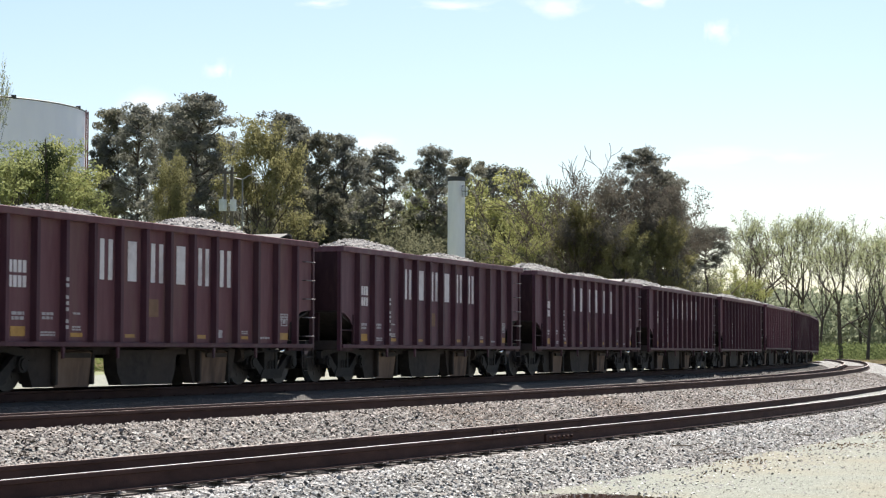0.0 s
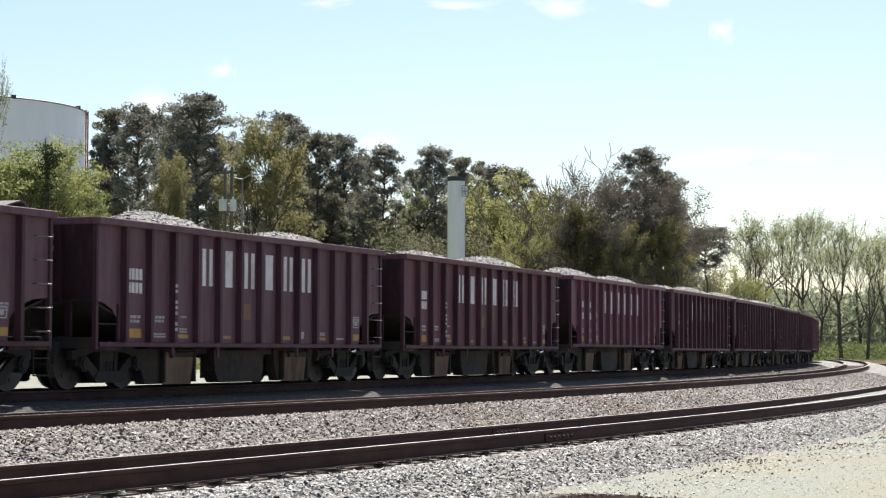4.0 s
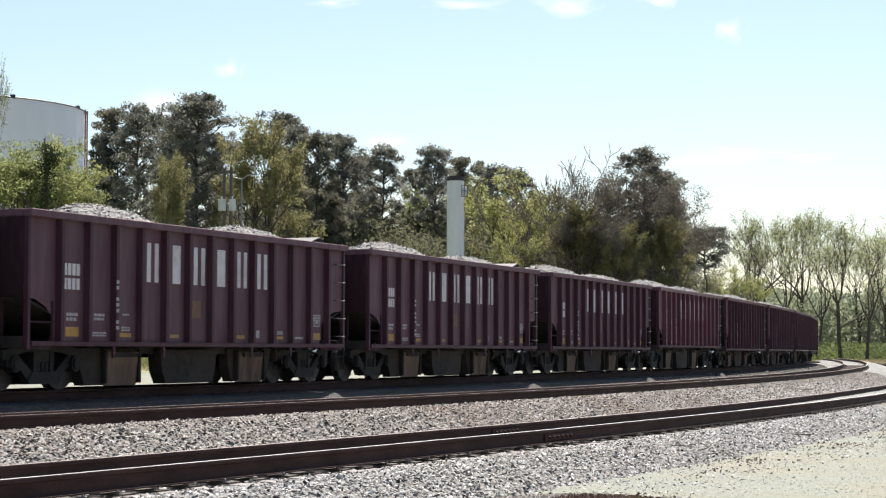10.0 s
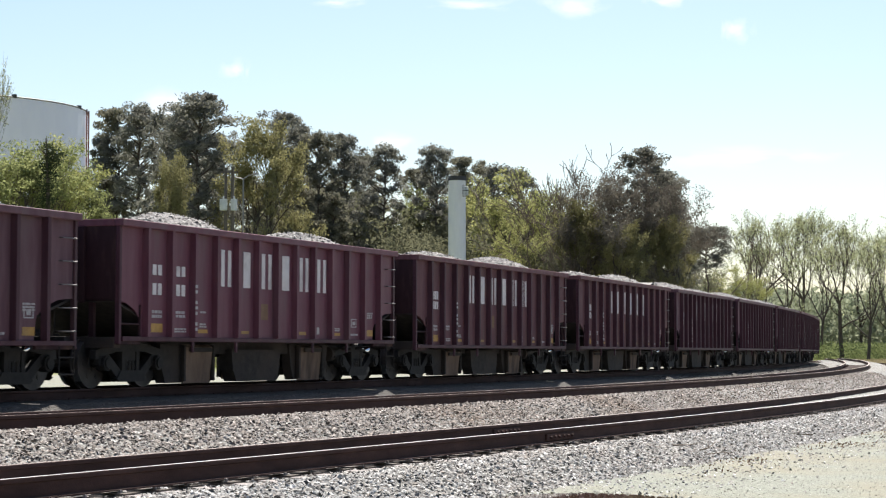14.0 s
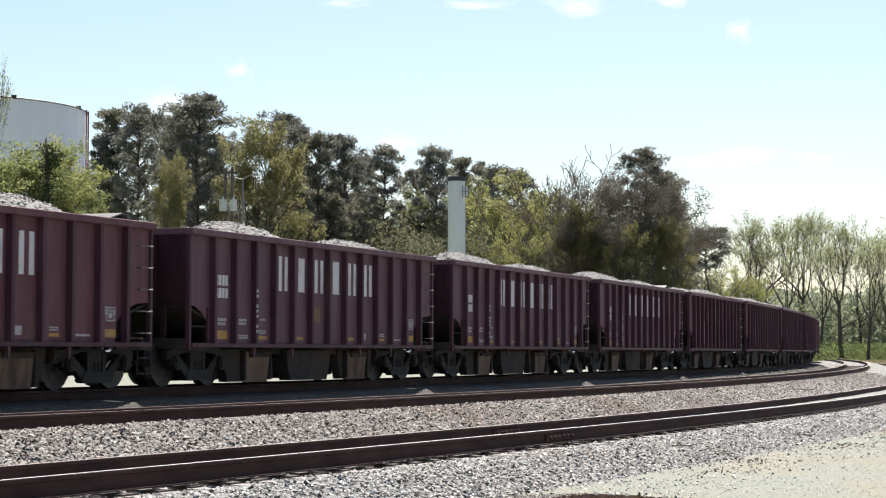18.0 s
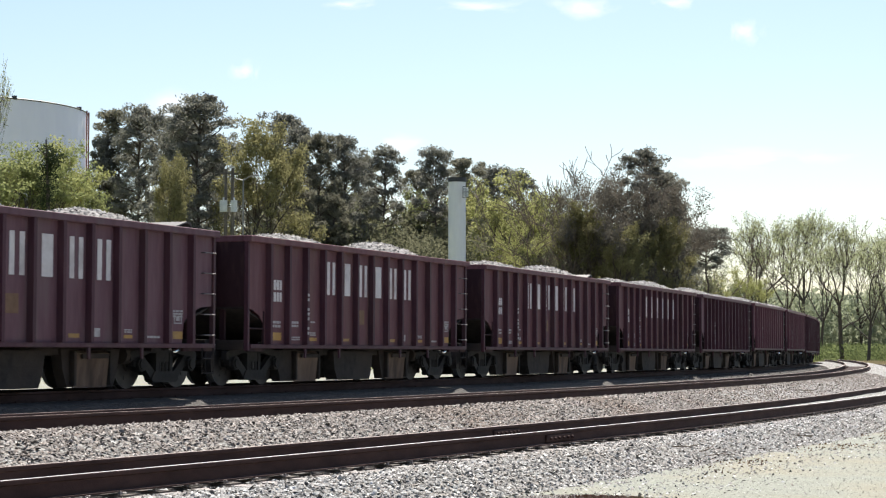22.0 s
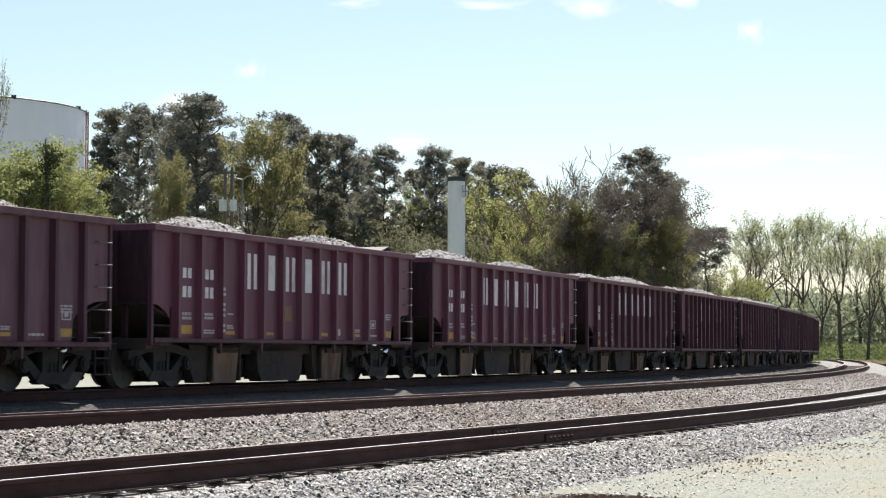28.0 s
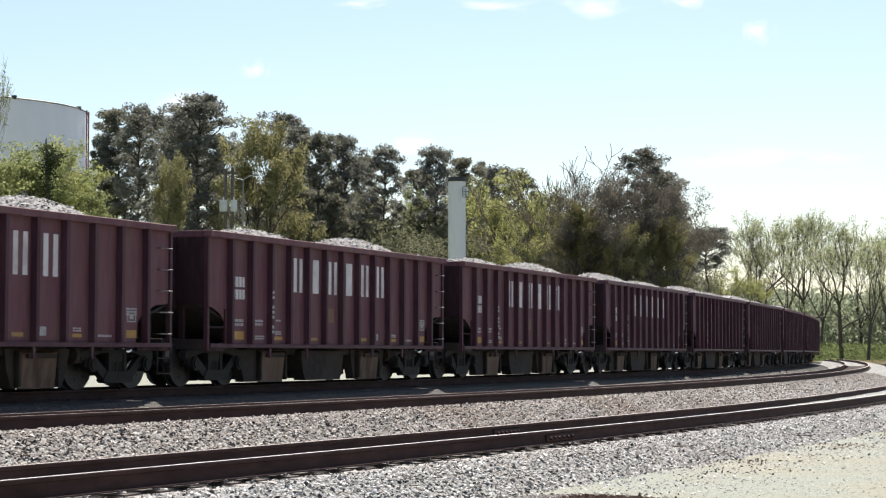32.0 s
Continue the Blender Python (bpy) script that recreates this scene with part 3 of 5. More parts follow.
def side_frame_mesh():
    """A cast truck side frame with its two triangular windows."""
    bm = bmesh.new()
    y0, y1 = -0.06, 0.06
    prism(bm, [(-1.16, 0.52), (-1.16, 0.68), (-0.55, 0.80), (0.55, 0.80), (1.16, 0.68), (1.16, 0.52), (0.95, 0.56), (0.5, 0.66), (-0.5, 0.66), (-0.95, 0.56)], "y", y0, y1)
    prism(bm, [(-0.92, 0.58), (-0.72, 0.60), (-0.30, 0.30), (-0.36, 0.18), (-0.48, 0.20)], "y", y0, y1)
    prism(bm, [(0.92, 0.58), (0.72, 0.60), (0.30, 0.30), (0.36, 0.18), (0.48, 0.20)], "y", y0, y1)
    prism(bm, [(-0.48, 0.17), (-0.36, 0.32), (0.36, 0.32), (0.48, 0.17), (0.40, 0.12), (-0.40, 0.12)], "y", y0 - 0.02, y1 + 0.02)
    for x in (-0.24, 0.24):
        prism(bm, [(x - 0.05, 0.30), (x - 0.05, 0.68), (x + 0.05, 0.68), (x + 0.05, 0.30)], "y", y0, y1)
    for x in (-0.12, 0.0, 0.12):
        tube(bm, (x, 0.0, 0.31), (x, 0.0, 0.52), 0.055, n=8)
    for x in (-0.875, 0.875):
        tube(bm, (x, -0.13, 0.457), (x, 0.06, 0.457), 0.14, n=12)
        tube(bm, (x, -0.16, 0.457), (x, -0.12, 0.457), 0.10, n=12)
        box(bm, x - 0.17, x + 0.17, -0.07, 0.07, 0.40, 0.60, 0.02)
    return bm


def build_truck(car, x):
    bm = bmesh.new()
    box(bm, -0.20, 0.20, -1.05, 1.05, 0.48, 0.70, 0.03)
    tube(bm, (0, 0, 0.68), (0, 0, 0.84), 0.22, n=16)
    for sx in (-1, 1):
        tube(bm, (sx * 0.42, -0.85, 0.36), (sx * 0.42, 0.85, 0.36), 0.05, n=6)
        for sy in (-1, 1):
            box(bm, sx * 0.36 - 0.06, sx * 0.36 + 0.06, sy * 0.717 - 0.06, sy * 0.717 + 0.06, 0.25, 0.55)
    truck = part("truck", bm, M_TRUCK, car, "grimy cast steel truck with four wheels")
    truck.location = (x, 0, 0)
    for sy in (-1, 1):
        bm = side_frame_mesh()
        f = part("side_frame", bm, M_TRUCK, truck)
        f.matrix_basis = pose(0, sy * 1.0, 0, 0, 0, 0 if sy < 0 else 180)
    for sx in (-0.875, 0.875):
        w = part("wheelset", wheelset_mesh(), (M_WHEEL, M_TREAD), truck, smooth=False)
        w.location = (sx, 0, 0.457)
    return truck


def bars(bm, x0, x1, z0, z1, y, rows, rng, gap=0.45):
    """Rows of short plain bars that stand for small unreadable stencils."""
    h = (z1 - z0) / rows
    for r in range(rows):
        x = x0
        zz = z1 - (r + 1) * h
        while x < x1 - 0.02:
            w = min(rng.uniform(0.05, 0.13), x1 - x)
            box(bm, x, x + w, y - 0.004, y + 0.002, zz + h * gap * 0.4, zz + h * (1 - gap * 0.3))
            x += w + 0.025
    return bm


def big_mark(bm, x, z0, z1, w, y, slot):
    """One plain block of the white side marking."""
    if slot:
        s = w * 0.33
        box(bm, x - w / 2, x - w / 2 + s, y - 0.005, y + 0.002, z0, z1)
        box(bm, x + w / 2 - s, x + w / 2, y - 0.005, y + 0.002, z0, z1)
    else:
        box(bm, x - w * 0.36, x + w * 0.36, y - 0.005, y + 0.002, z0, z1)
    return bm


def heap_z(x, y, peaks):
    z = 2.62 + 0.05 * noise.noise(Vector((x, y, 3.0)))
    for px, h, r in peaks:
        d = math.hypot((x - px) / r, y / 1.55)
        z = max(z, 2.78 + h * (1 - d ** 1.7 * 0.95)) if d < 1.15 else z
    return z + 0.035 * noise.noise(Vector((x * 3, y * 3, 1.0)))


def build_load(car, peaks, seed):
    """A heaped load of broken stone that fills the hopper."""
    nx, ny = 76, 18
    xs, ys = np.linspace(-END + 0.35, END - 0.35, nx), np.linspace(-SKIN + 0.06, SKIN - 0.06, ny)
    v = [(x, y, heap_z(x, y, peaks)) for x in xs for y in ys]
    f = [(i * ny + j, (i + 1) * ny + j, (i + 1) * ny + j + 1, i * ny + j + 1) for i in range(nx - 1) for j in range(ny - 1)]
    load = raw("stone_load", v, f, M_LOAD_BED, car, "heaped load of pale grey crushed stone")
    rng = np.random.default_rng(seed)
    n = 5200
    px, py = rng.uniform(-END + 0.4, END - 0.4, n), rng.uniform(-SKIN + 0.08, SKIN - 0.08, n)
    pts = np.array([(x, y, heap_z(x, y, peaks) + 0.01) for x, y in zip(px, py)])
    pts = pts[pts[:, 2] > 2.80][:2600]
    sv, sf = stone_arrays(pts, 0.031, rng, 0.6)
    st = raw_np("gravel", sv, sf, M_LOAD, load)
    tagged(st, kind="stuff")
    return load


def ladder(bm, x, y, z0, z1, w, n, along):
    """Grab irons between two thin rails; along: the axis in which the rungs run."""
    for i in range(n):
        z = z0 + (z1 - z0) * i / max(1, n - 1)
        if along == "x":
            tube(bm, (x, y, z), (x + w, y, z), 0.013, n=5)
            tube(bm, (x, y, z), (x, y + (0.07 if y < 0 else -0.07), z), 0.011, n=5)
            tube(bm, (x + w, y, z), (x + w, y + (0.07 if y < 0 else -0.07), z), 0.011, n=5)
        else:
            tube(bm, (x, y, z), (x, y + w, z), 0.013, n=5)
    if along == "y":
        for yy in (y, y + w):
            tube(bm, (x, yy, z0 - 0.1), (x, yy, z1 + 0.1), 0.014, n=5)
    return bm


def build_car(newer, peaks, seed, rusty=False):
    """An open-top stone hopper car; its leading end looks along -x, and -y is the side towards the yard."""
    paint = M_PAINT_RED if newer else M_PAINT_RUST if rusty else M_PAINT
    frame_colour = M_PAINT_RED if newer else M_FRAME
    sill = SILL - (0.0 if newer else 0.09)       # the older cars hang lower
    rng = random.Random(seed)
    label = "newer maroon open-top hopper car loaded with crushed stone" if newer else "weathered maroon open-top hopper car heaped with crushed stone"
    car = tagged(new("hopper_car"), label, "freight car", "cars of the stone train")
    for sy in (-1, 1):
        # side sheet, cut away under the sloping end floors
        bm = bmesh.new()
        prism(bm, [(-END, 1.56), (-END + 0.30, 1.52), (-END + 0.58, 1.40), (-END + 0.76, 1.24), (-END + 0.82, sill), (END - 1.18, sill), (END - 1.10, 1.24), (END - 0.85, 1.40), (END - 0.5, 1.52), (END, 1.56), (END, TOP - 0.05), (-END, TOP - 0.05)], "y", sy * SKIN - 0.006, sy * SKIN + 0.006)
        part("side_sheet", bm, paint, car)
        # top chord
        bm = bmesh.new()
        a, b = sorted((sy * (SKIN - 0.05), sy * HALF))
        box(bm, -END - 0.02, END + 0.02, a, b, TOP - 0.125, TOP, 0.012)
        part("top_chord", bm, paint, car)
        bm = bmesh.new()
        a, b = sorted((sy * (SKIN - 0.06), sy * (HALF - 0.06)))
        box(bm, -END + 0.1, END - 0.1, a, b, sill, sill + 0.085, 0.008)
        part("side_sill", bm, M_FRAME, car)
        for k in range(13):
            x = rib_x(k)
            bm = bmesh.new()
            o = sy * HALF
            i = sy * (SKIN + 0.004)
            prism(bm, [(x - 0.050, i), (x - 0.044, o), (x + 0.044, o), (x + 0.050, i)], "z", sill + 0.085, TOP - 0.125)
            part("rib", bm, frame_colour, car)
        for x in (-END + 0.04, END - 0.04):
            bm = bmesh.new()
            a, b = sorted((sy * (SKIN - 0.04), sy * (SKIN + 0.05)))
            box(bm, x - 0.04, x + 0.04, a, b, sill - 0.05, TOP - 0.12, 0.008)
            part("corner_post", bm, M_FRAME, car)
        # hangers below the sill
        for x in (rib_x(2), rib_x(4), rib_x(8), rib_x(10)):
            bm = bmesh.new()
            prism(bm, [(x - 0.035, sill), (x + 0.035, sill), (x + 0.025, sill - 0.20), (x - 0.025, sill - 0.20)], "y", sy * (SKIN + 0.05) - 0.02, sy * (SKIN + 0.05) + 0.02)
            part("sill_bracket", bm, M_FRAME, car)
        # grab irons at both ends
        for j in range(5):
            bm = ladder(bmesh.new(), END - 0.50, sy * (SKIN + 0.09), 1.0 + 0.39 * j, 0, 0.42, 1, "x")
            part("grab_iron", bm, M_STEEL, car)
        bm = bmesh.new()
        for z in (0.28, 0.56):
            tube(bm, (END - 0.55, sy * (SKIN + 0.08), z), (END - 0.12, sy * (SKIN + 0.08), z), 0.014, n=5)
        for x in (END - 0.55, END - 0.12):
            tube(bm, (x, sy * (SKIN + 0.08), 0.27), (x, sy * (SKIN + 0.08), sill), 0.014, n=5)
        part("sill_step", bm, M_UNDER, car)
        # end rail and side sills: shade below the slope sheet is in their colour
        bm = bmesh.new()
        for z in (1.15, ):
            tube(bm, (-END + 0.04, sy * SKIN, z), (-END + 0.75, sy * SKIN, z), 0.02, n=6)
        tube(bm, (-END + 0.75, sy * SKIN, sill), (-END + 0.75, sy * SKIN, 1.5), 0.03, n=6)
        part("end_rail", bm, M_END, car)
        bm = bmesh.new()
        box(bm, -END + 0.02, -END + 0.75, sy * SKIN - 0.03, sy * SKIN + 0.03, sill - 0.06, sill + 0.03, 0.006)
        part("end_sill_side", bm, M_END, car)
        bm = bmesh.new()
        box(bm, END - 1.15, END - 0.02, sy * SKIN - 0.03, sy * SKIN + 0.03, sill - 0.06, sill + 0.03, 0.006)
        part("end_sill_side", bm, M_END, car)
        # discharge chutes
        for x, x0, x1 in ((-END + 3.56, -END + 2.30, -END + 4.24), (-END + 8.42, -END + 7.62, -END + 9.30) if sy < 0 else (-END + 8.80, -END + 8.25, -END + 9.35)):
            bm = bmesh.new()
            y0, y1 = sorted((sy * 0.80, sy * 1.00))
            prism(bm, [(x0 - 0.06, sill - 0.03), (x1 + 0.12, sill - 0.03), (x1 + 0.02, 0.34), (x1 - 0.10, 0.07), (x0 + 0.14, 0.07), (x0, 0.38)], "y", y0, y1)
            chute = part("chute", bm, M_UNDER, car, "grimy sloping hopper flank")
            bm = bmesh.new()
            a, b = sy * 1.004, sy * 1.09
            prism(bm, [(a, sill - 0.05), (b, sill - 0.10), (sy * 1.03, 0.06), (a, 0.06)], "x", x - 0.52, x + 0.52)
            part("spout", bm, M_CHUTE, chute, "rusty brown discharge spout")
            bm = bmesh.new()
            for dx in (-0.56, 0.56):
                box(bm, x + dx - 0.035, x + dx + 0.035, sy * 1.06 - 0.05, sy * 1.06 + 0.05, 0.10, sill - 0.06, 0.01)
            box(bm, x - 0.40, x + 0.40, sy * 1.135 - 0.02, sy * 1.135 + 0.02, sill - 0.19, sill - 0.11)
            part("chute_frame", bm, M_UNDER, chute)
    for sx in (-1, 1):
        x = sx * END
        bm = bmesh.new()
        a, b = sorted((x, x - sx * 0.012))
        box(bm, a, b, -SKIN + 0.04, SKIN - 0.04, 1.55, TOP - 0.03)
        part("end_wall", bm, M_END, car, "sooty end sheet with the car gap's shade in its colour")
        bm = bmesh.new()
        a, b = sorted((x + sx * 0.02, x - sx * 0.10))
        box(bm, a, b, -SKIN + 0.055, SKIN - 0.055, TOP - 0.125, TOP - 0.001, 0.01)
        part("end_chord", bm, paint, car)
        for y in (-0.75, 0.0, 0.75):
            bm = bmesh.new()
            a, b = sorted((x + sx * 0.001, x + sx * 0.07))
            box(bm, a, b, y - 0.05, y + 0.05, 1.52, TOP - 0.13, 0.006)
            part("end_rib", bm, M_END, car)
        bm = bmesh.new()
        prism(bm, [(x, 1.58), (x - sx * 2.3, 0.84), (x - sx * 2.3, 0.80), (x, 1.54)], "y", -SKIN + 0.05, SKIN - 0.05)
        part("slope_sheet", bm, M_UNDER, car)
        bm = bmesh.new()
        a, b = sorted((x, x - sx * 0.22))
        box(bm, a, b, -SKIN + 0.05, SKIN - 0.05, 0.72, 0.92, 0.01)
        part("end_sill", bm, M_UNDER, car)
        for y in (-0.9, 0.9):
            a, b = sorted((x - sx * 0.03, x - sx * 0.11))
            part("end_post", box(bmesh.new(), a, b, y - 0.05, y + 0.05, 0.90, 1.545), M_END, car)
        bm = ladder(bmesh.new(), x + sx * 0.09, -1.38 if sx > 0 else 0.98, 1.0, 2.6, 0.40, 5, "y")
        part("end_ladder", bm, M_UNDER, car)
        bm = bmesh.new()
        a, b = sorted((x - sx * 0.3, x + sx * 0.36))
        box(bm, a, b, -0.10, 0.10, 0.74, 0.98, 0.02)
        tube(bm, (x + sx * 0.36, 0.05, 0.62), (x + sx * 0.36, 0.05, 1.06), 0.14, n=10)
        box(bm, *sorted((x + sx * 0.34, x + sx * 0.56)), -0.16, 0.02, 0.72, 1.0, 0.03)
        part("coupler", bm, M_UNDER, car, "grimy knuckle coupler")
        bm = bmesh.new()
        tube(bm, (x + sx * 0.15, -0.25, 0.72), (x + sx * 0.52, -0.18, 0.45), 0.03, n=6)
        part("air_hose", bm, M_DARK, car)
        build_truck(car, sx * (END - 1.12))
    bm = bmesh.new()
    box(bm, -END + 0.2, END - 0.2, -0.33, 0.33, 0.55, sill - 0.02, 0.02)
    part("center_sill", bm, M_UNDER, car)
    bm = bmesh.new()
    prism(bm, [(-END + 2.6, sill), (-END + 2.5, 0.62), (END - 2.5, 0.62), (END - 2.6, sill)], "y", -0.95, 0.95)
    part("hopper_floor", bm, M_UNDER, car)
    bm = bmesh.new()
    prism(bm, [(-END + 4.84, 0.70), (-END + 4.90, 0.30), (-END + 5.06, 0.07), (-END + 6.78, 0.07), (-END + 6.90, 0.30), (-END + 6.96, 0.70)], "y", -1.1, -0.82)
    part("gear_box", bm, M_UNDER, car, "black boxed door mechanism")
    bm = bmesh.new()
    prism(bm, [(-END + 4.84, 0.70), (-END + 4.90, 0.30), (-END + 5.06, 0.07), (-END + 6.78, 0.07), (-END + 6.90, 0.30), (-END + 6.96, 0.70)], "y", 0.82, 1.1)
    part("gear_box", bm, M_UNDER, car, "black boxed door mechanism")
    bm = bmesh.new()
    tube(bm, (END - 2.4, -0.9, 0.62), (END - 1.9, -0.9, 0.62), 0.16, n=12)
    tube(bm, (END - 1.95, -1.3, 0.72), (END - 1.9, -0.8, 0.72), 0.03, n=6)
    part("brake_cylinder", bm, M_UNDER, car)
    # added domed cap, tilted towards the camera so that it makes a glint
    bm = bmesh.new()
    bmesh.ops.create_icosphere(bm, subdivisions=3, radius=0.066, matrix=Matrix.Translation((END - 1.28, -1.38, 0.72)) @ Vector((-0.78, -0.52, 0.30)).to_track_quat("Z", "Y").to_matrix().to_4x4() @ Matrix.Diagonal((1, 1, 0.30, 1)))
    tube(bm, (END - 1.28, -1.36, 0.735), (END - 1.28, -1.10, 0.735), 0.03, n=8)
    part("pull_rod_end", bm, M_POLISHED, car, "polished steel cap added for the glint at the truck", smooth=True)
    # painted marks on the yard side and on the far side
    for sy in (-1, 1):
        y = sy * (SKIN + 0.0095)
        widths = (0.40, 0.40, 0.42, 0.44, 0.40, 0.42)
        for i, w in enumerate(widths):
            bm = big_mark(bmesh.new(), panel_x(3 + i) + 0.08, 1.92, 2.63, w, y, i in (0, 2, 4, 5))
            part("side_mark", bm, M_WHITE, car, "large white painted block mark")
        if newer:
            for i, (p, z0, z1) in enumerate(((0, 2.05, 2.24), (1, 2.05, 2.24), (0, 1.69, 1.90), (1, 1.69, 1.90))):
                bm = bmesh.new()
                for dx in (-0.15, 0.04):
                    box(bm, panel_x(p) + 0.02 + dx, panel_x(p) + 0.02 + dx + 0.13, y - 0.004, y + 0.002, z0, z1)
                part("number_bar", bm, M_WHITE, car, "white number bars")
        else:
            for z0, z1 in ((1.95, 2.15), (1.71, 1.90)):
                bm = bmesh.new()
                for j in range(4):
                    box(bm, panel_x(0) - 0.24 + 0.13 * j, panel_x(0) - 0.24 + 0.13 * j + 0.095, y - 0.004, y + 0.002, z0, z1)
                part("number_bar", bm, M_WHITE, car, "white number bars")
        for p, z0, z1, w in ((0, 1.01, 1.17, 0.40), (2, 1.01, 1.08, 0.36), (4, 1.01, 1.07, 0.32), (7, 1.01, 1.08, 0.32), (9, 1.01, 1.07, 0.28), (11, 1.01, 1.15, 0.34)):
            bm = box(bmesh.new(), panel_x(p) - w / 2 + 0.03, panel_x(p) + w / 2 + 0.03, y - 0.003, y + 0.002, z0 + sill - SILL, z1 + sill - SILL)
            part("reflector", bm, M_YELLOW, car, "yellow reflective patch")
        for p, z0, z1, w, rows in ((0, 1.26, 1.42, 0.34, 2), (1, 1.28, 1.42, 0.34, 2), (1, 1.01, 1.10, 0.42, 2), (2, 1.11, 1.20, 0.26, 2), (2, 1.38, 1.43, 0.22, 1), (9, 1.10, 1.18, 0.24, 2), (10, 1.01, 1.07, 0.42, 1), (11, 1.40, 1.55, 0.34, 3)):
            bm = bars(bmesh.new(), panel_x(p) - w / 2 + 0.03, panel_x(p) + w / 2 + 0.03, z0 + sill - SILL, z1 + sill - SILL, y, rows, rng)
            tagged(part("stencil", bm, M_STENCIL, car, "small worn white stencil bars"), kind="stuff")
        bm = bmesh.new()
        px, w = panel_x(11 if not newer else 10) + 0.03, 0.28
        for a0, a1, b0, b1 in ((-w / 2, w / 2, 1.20, 1.222), (-w / 2, w / 2, 1.368, 1.39), (-w / 2, -w / 2 + 0.03, 1.222, 1.368), (w / 2 - 0.03, w / 2, 1.222, 1.368), (-0.06, 0.06, 1.25, 1.33)):
            box(bm, px + a0, px + a1, y - 0.004, y + 0.002, b0, b1)
        part("inspection_frame", bm, M_STENCIL, car, "white stencilled inspection frame")
        bm = box(bmesh.new(), panel_x(8) - 0.2, panel_x(8) - 0.02, y - 0.003, y + 0.002, 1.03 + sill - SILL, 1.18 + sill - SILL)
        part("tag_plate", bm, M_STENCIL, car, "small pale tag plate")
        bm = box(bmesh.new(), panel_x(5) - 0.26, panel_x(5) + 0.14, y - 0.0035, y + 0.002, 1.30, 1.62)
        part("worn_patch", bm, M_PATCH, car, "ochre worn paint patch")
        bm = bmesh.new()
        yy = sy * (HALF + 0.003)
        for j in range(9):
            if j not in (2, 6):
                box(bm, rib_x(2) - 0.05, rib_x(2) + 0.03, yy - 0.003, yy + 0.002, 1.05 + 0.10 * j, 1.05 + 0.10 * j + 0.06)
        tagged(part("rib_stencil", bm, M_STENCIL, car, "small vertical stencil bars"), kind="stuff")
    bm = bmesh.new()
    for z0, z1 in ((2.62, 2.71), (2.42, 2.51)):
        for j in range(4):
            box(bm, -END - 0.008, -END + 0.002, -0.62 + 0.13 * j, -0.62 + 0.13 * j + 0.09, z0, z1)
    tagged(part("end_stencil", bm, M_STENCIL, car, "small worn white end stencil"), kind="stuff")
    build_load(car, peaks, seed)
    return car


def end_plate(car, small):
    """The bent sheet over the trailing end that some cars carry."""
    bm = bmesh.new()
    h = 0.10 if small else 0.19
    prism(bm, [(END - 0.95, TOP - 0.02), (END - 0.15, TOP + h), (END - 0.02, TOP + h - 0.02), (END + 0.10, TOP - 0.06), (END + 0.08, TOP - 0.08), (END - 0.04, TOP + h - 0.05), (END - 0.16, TOP + h - 0.03), (END - 0.95, TOP - 0.05)], "y", -0.95, 0.95)
    return part("end_plate", bm, M_PLATE, car, "bent grey steel end plate")


CARS = []                            # (car, number of its place in the train)


def build_train():
    plain = [build_car(False, ((-END + 4.1, 0.60, 1.8), (-END + 9.5, 0.52, 1.75)), 1),
             build_car(False, ((-END + 4.2, 0.50, 1.9), (-END + 9.3, 0.60, 1.75)), 2, True)]
    red = build_car(True, ((-END + 4.0, 0.60, 1.85), (-END + 9.6, 0.55, 1.75)), 3)
    plates = {-1: 0, 1: 0, 6: 0, 7: 0, 11: 0, 14: 0, 16: 0, 19: 0, 22: 1, 25: 0, 28: 0}
    used = set()
    for k in range(-2, 34):
        proto = red if k in (4, 9, 19, 20) else plain[(k * 7 // 3) % 2]
        if proto in used:
            car = copy_thing(proto, Matrix())
        else:
            car = proto
            used.add(proto)
        CARS.append((car, k))
    for car, k in CARS:
        if k in plates:
            end_plate(car, plates[k])

# ---- trees ----


def limb_arrays(segs, n=5):
    """Round tapered pieces (p, q, r0, r1) as arrays of vertices and quads."""
    segs = [s for s in segs if (s[1] - s[0]).length > 1e-4]
    ang = np.arange(n) * 2 * math.pi / n
    vs, fs = [], []
    for i, (p, q, r0, r1) in enumerate(segs):
        d = (q - p).normalized()
        u = d.orthogonal().normalized()
        w = d.cross(u)
        ring = np.outer(np.cos(ang), np.array(u)) + np.outer(np.sin(ang), np.array(w))
        vs.append(np.array(p) + ring * r0)
        vs.append(np.array(q) + ring * r1)
        b = i * 2 * n
        fs.extend((b + k, b + (k + 1) % n, b + n + (k + 1) % n, b + n + k) for k in range(n))
    return np.concatenate(vs), np.array(fs)


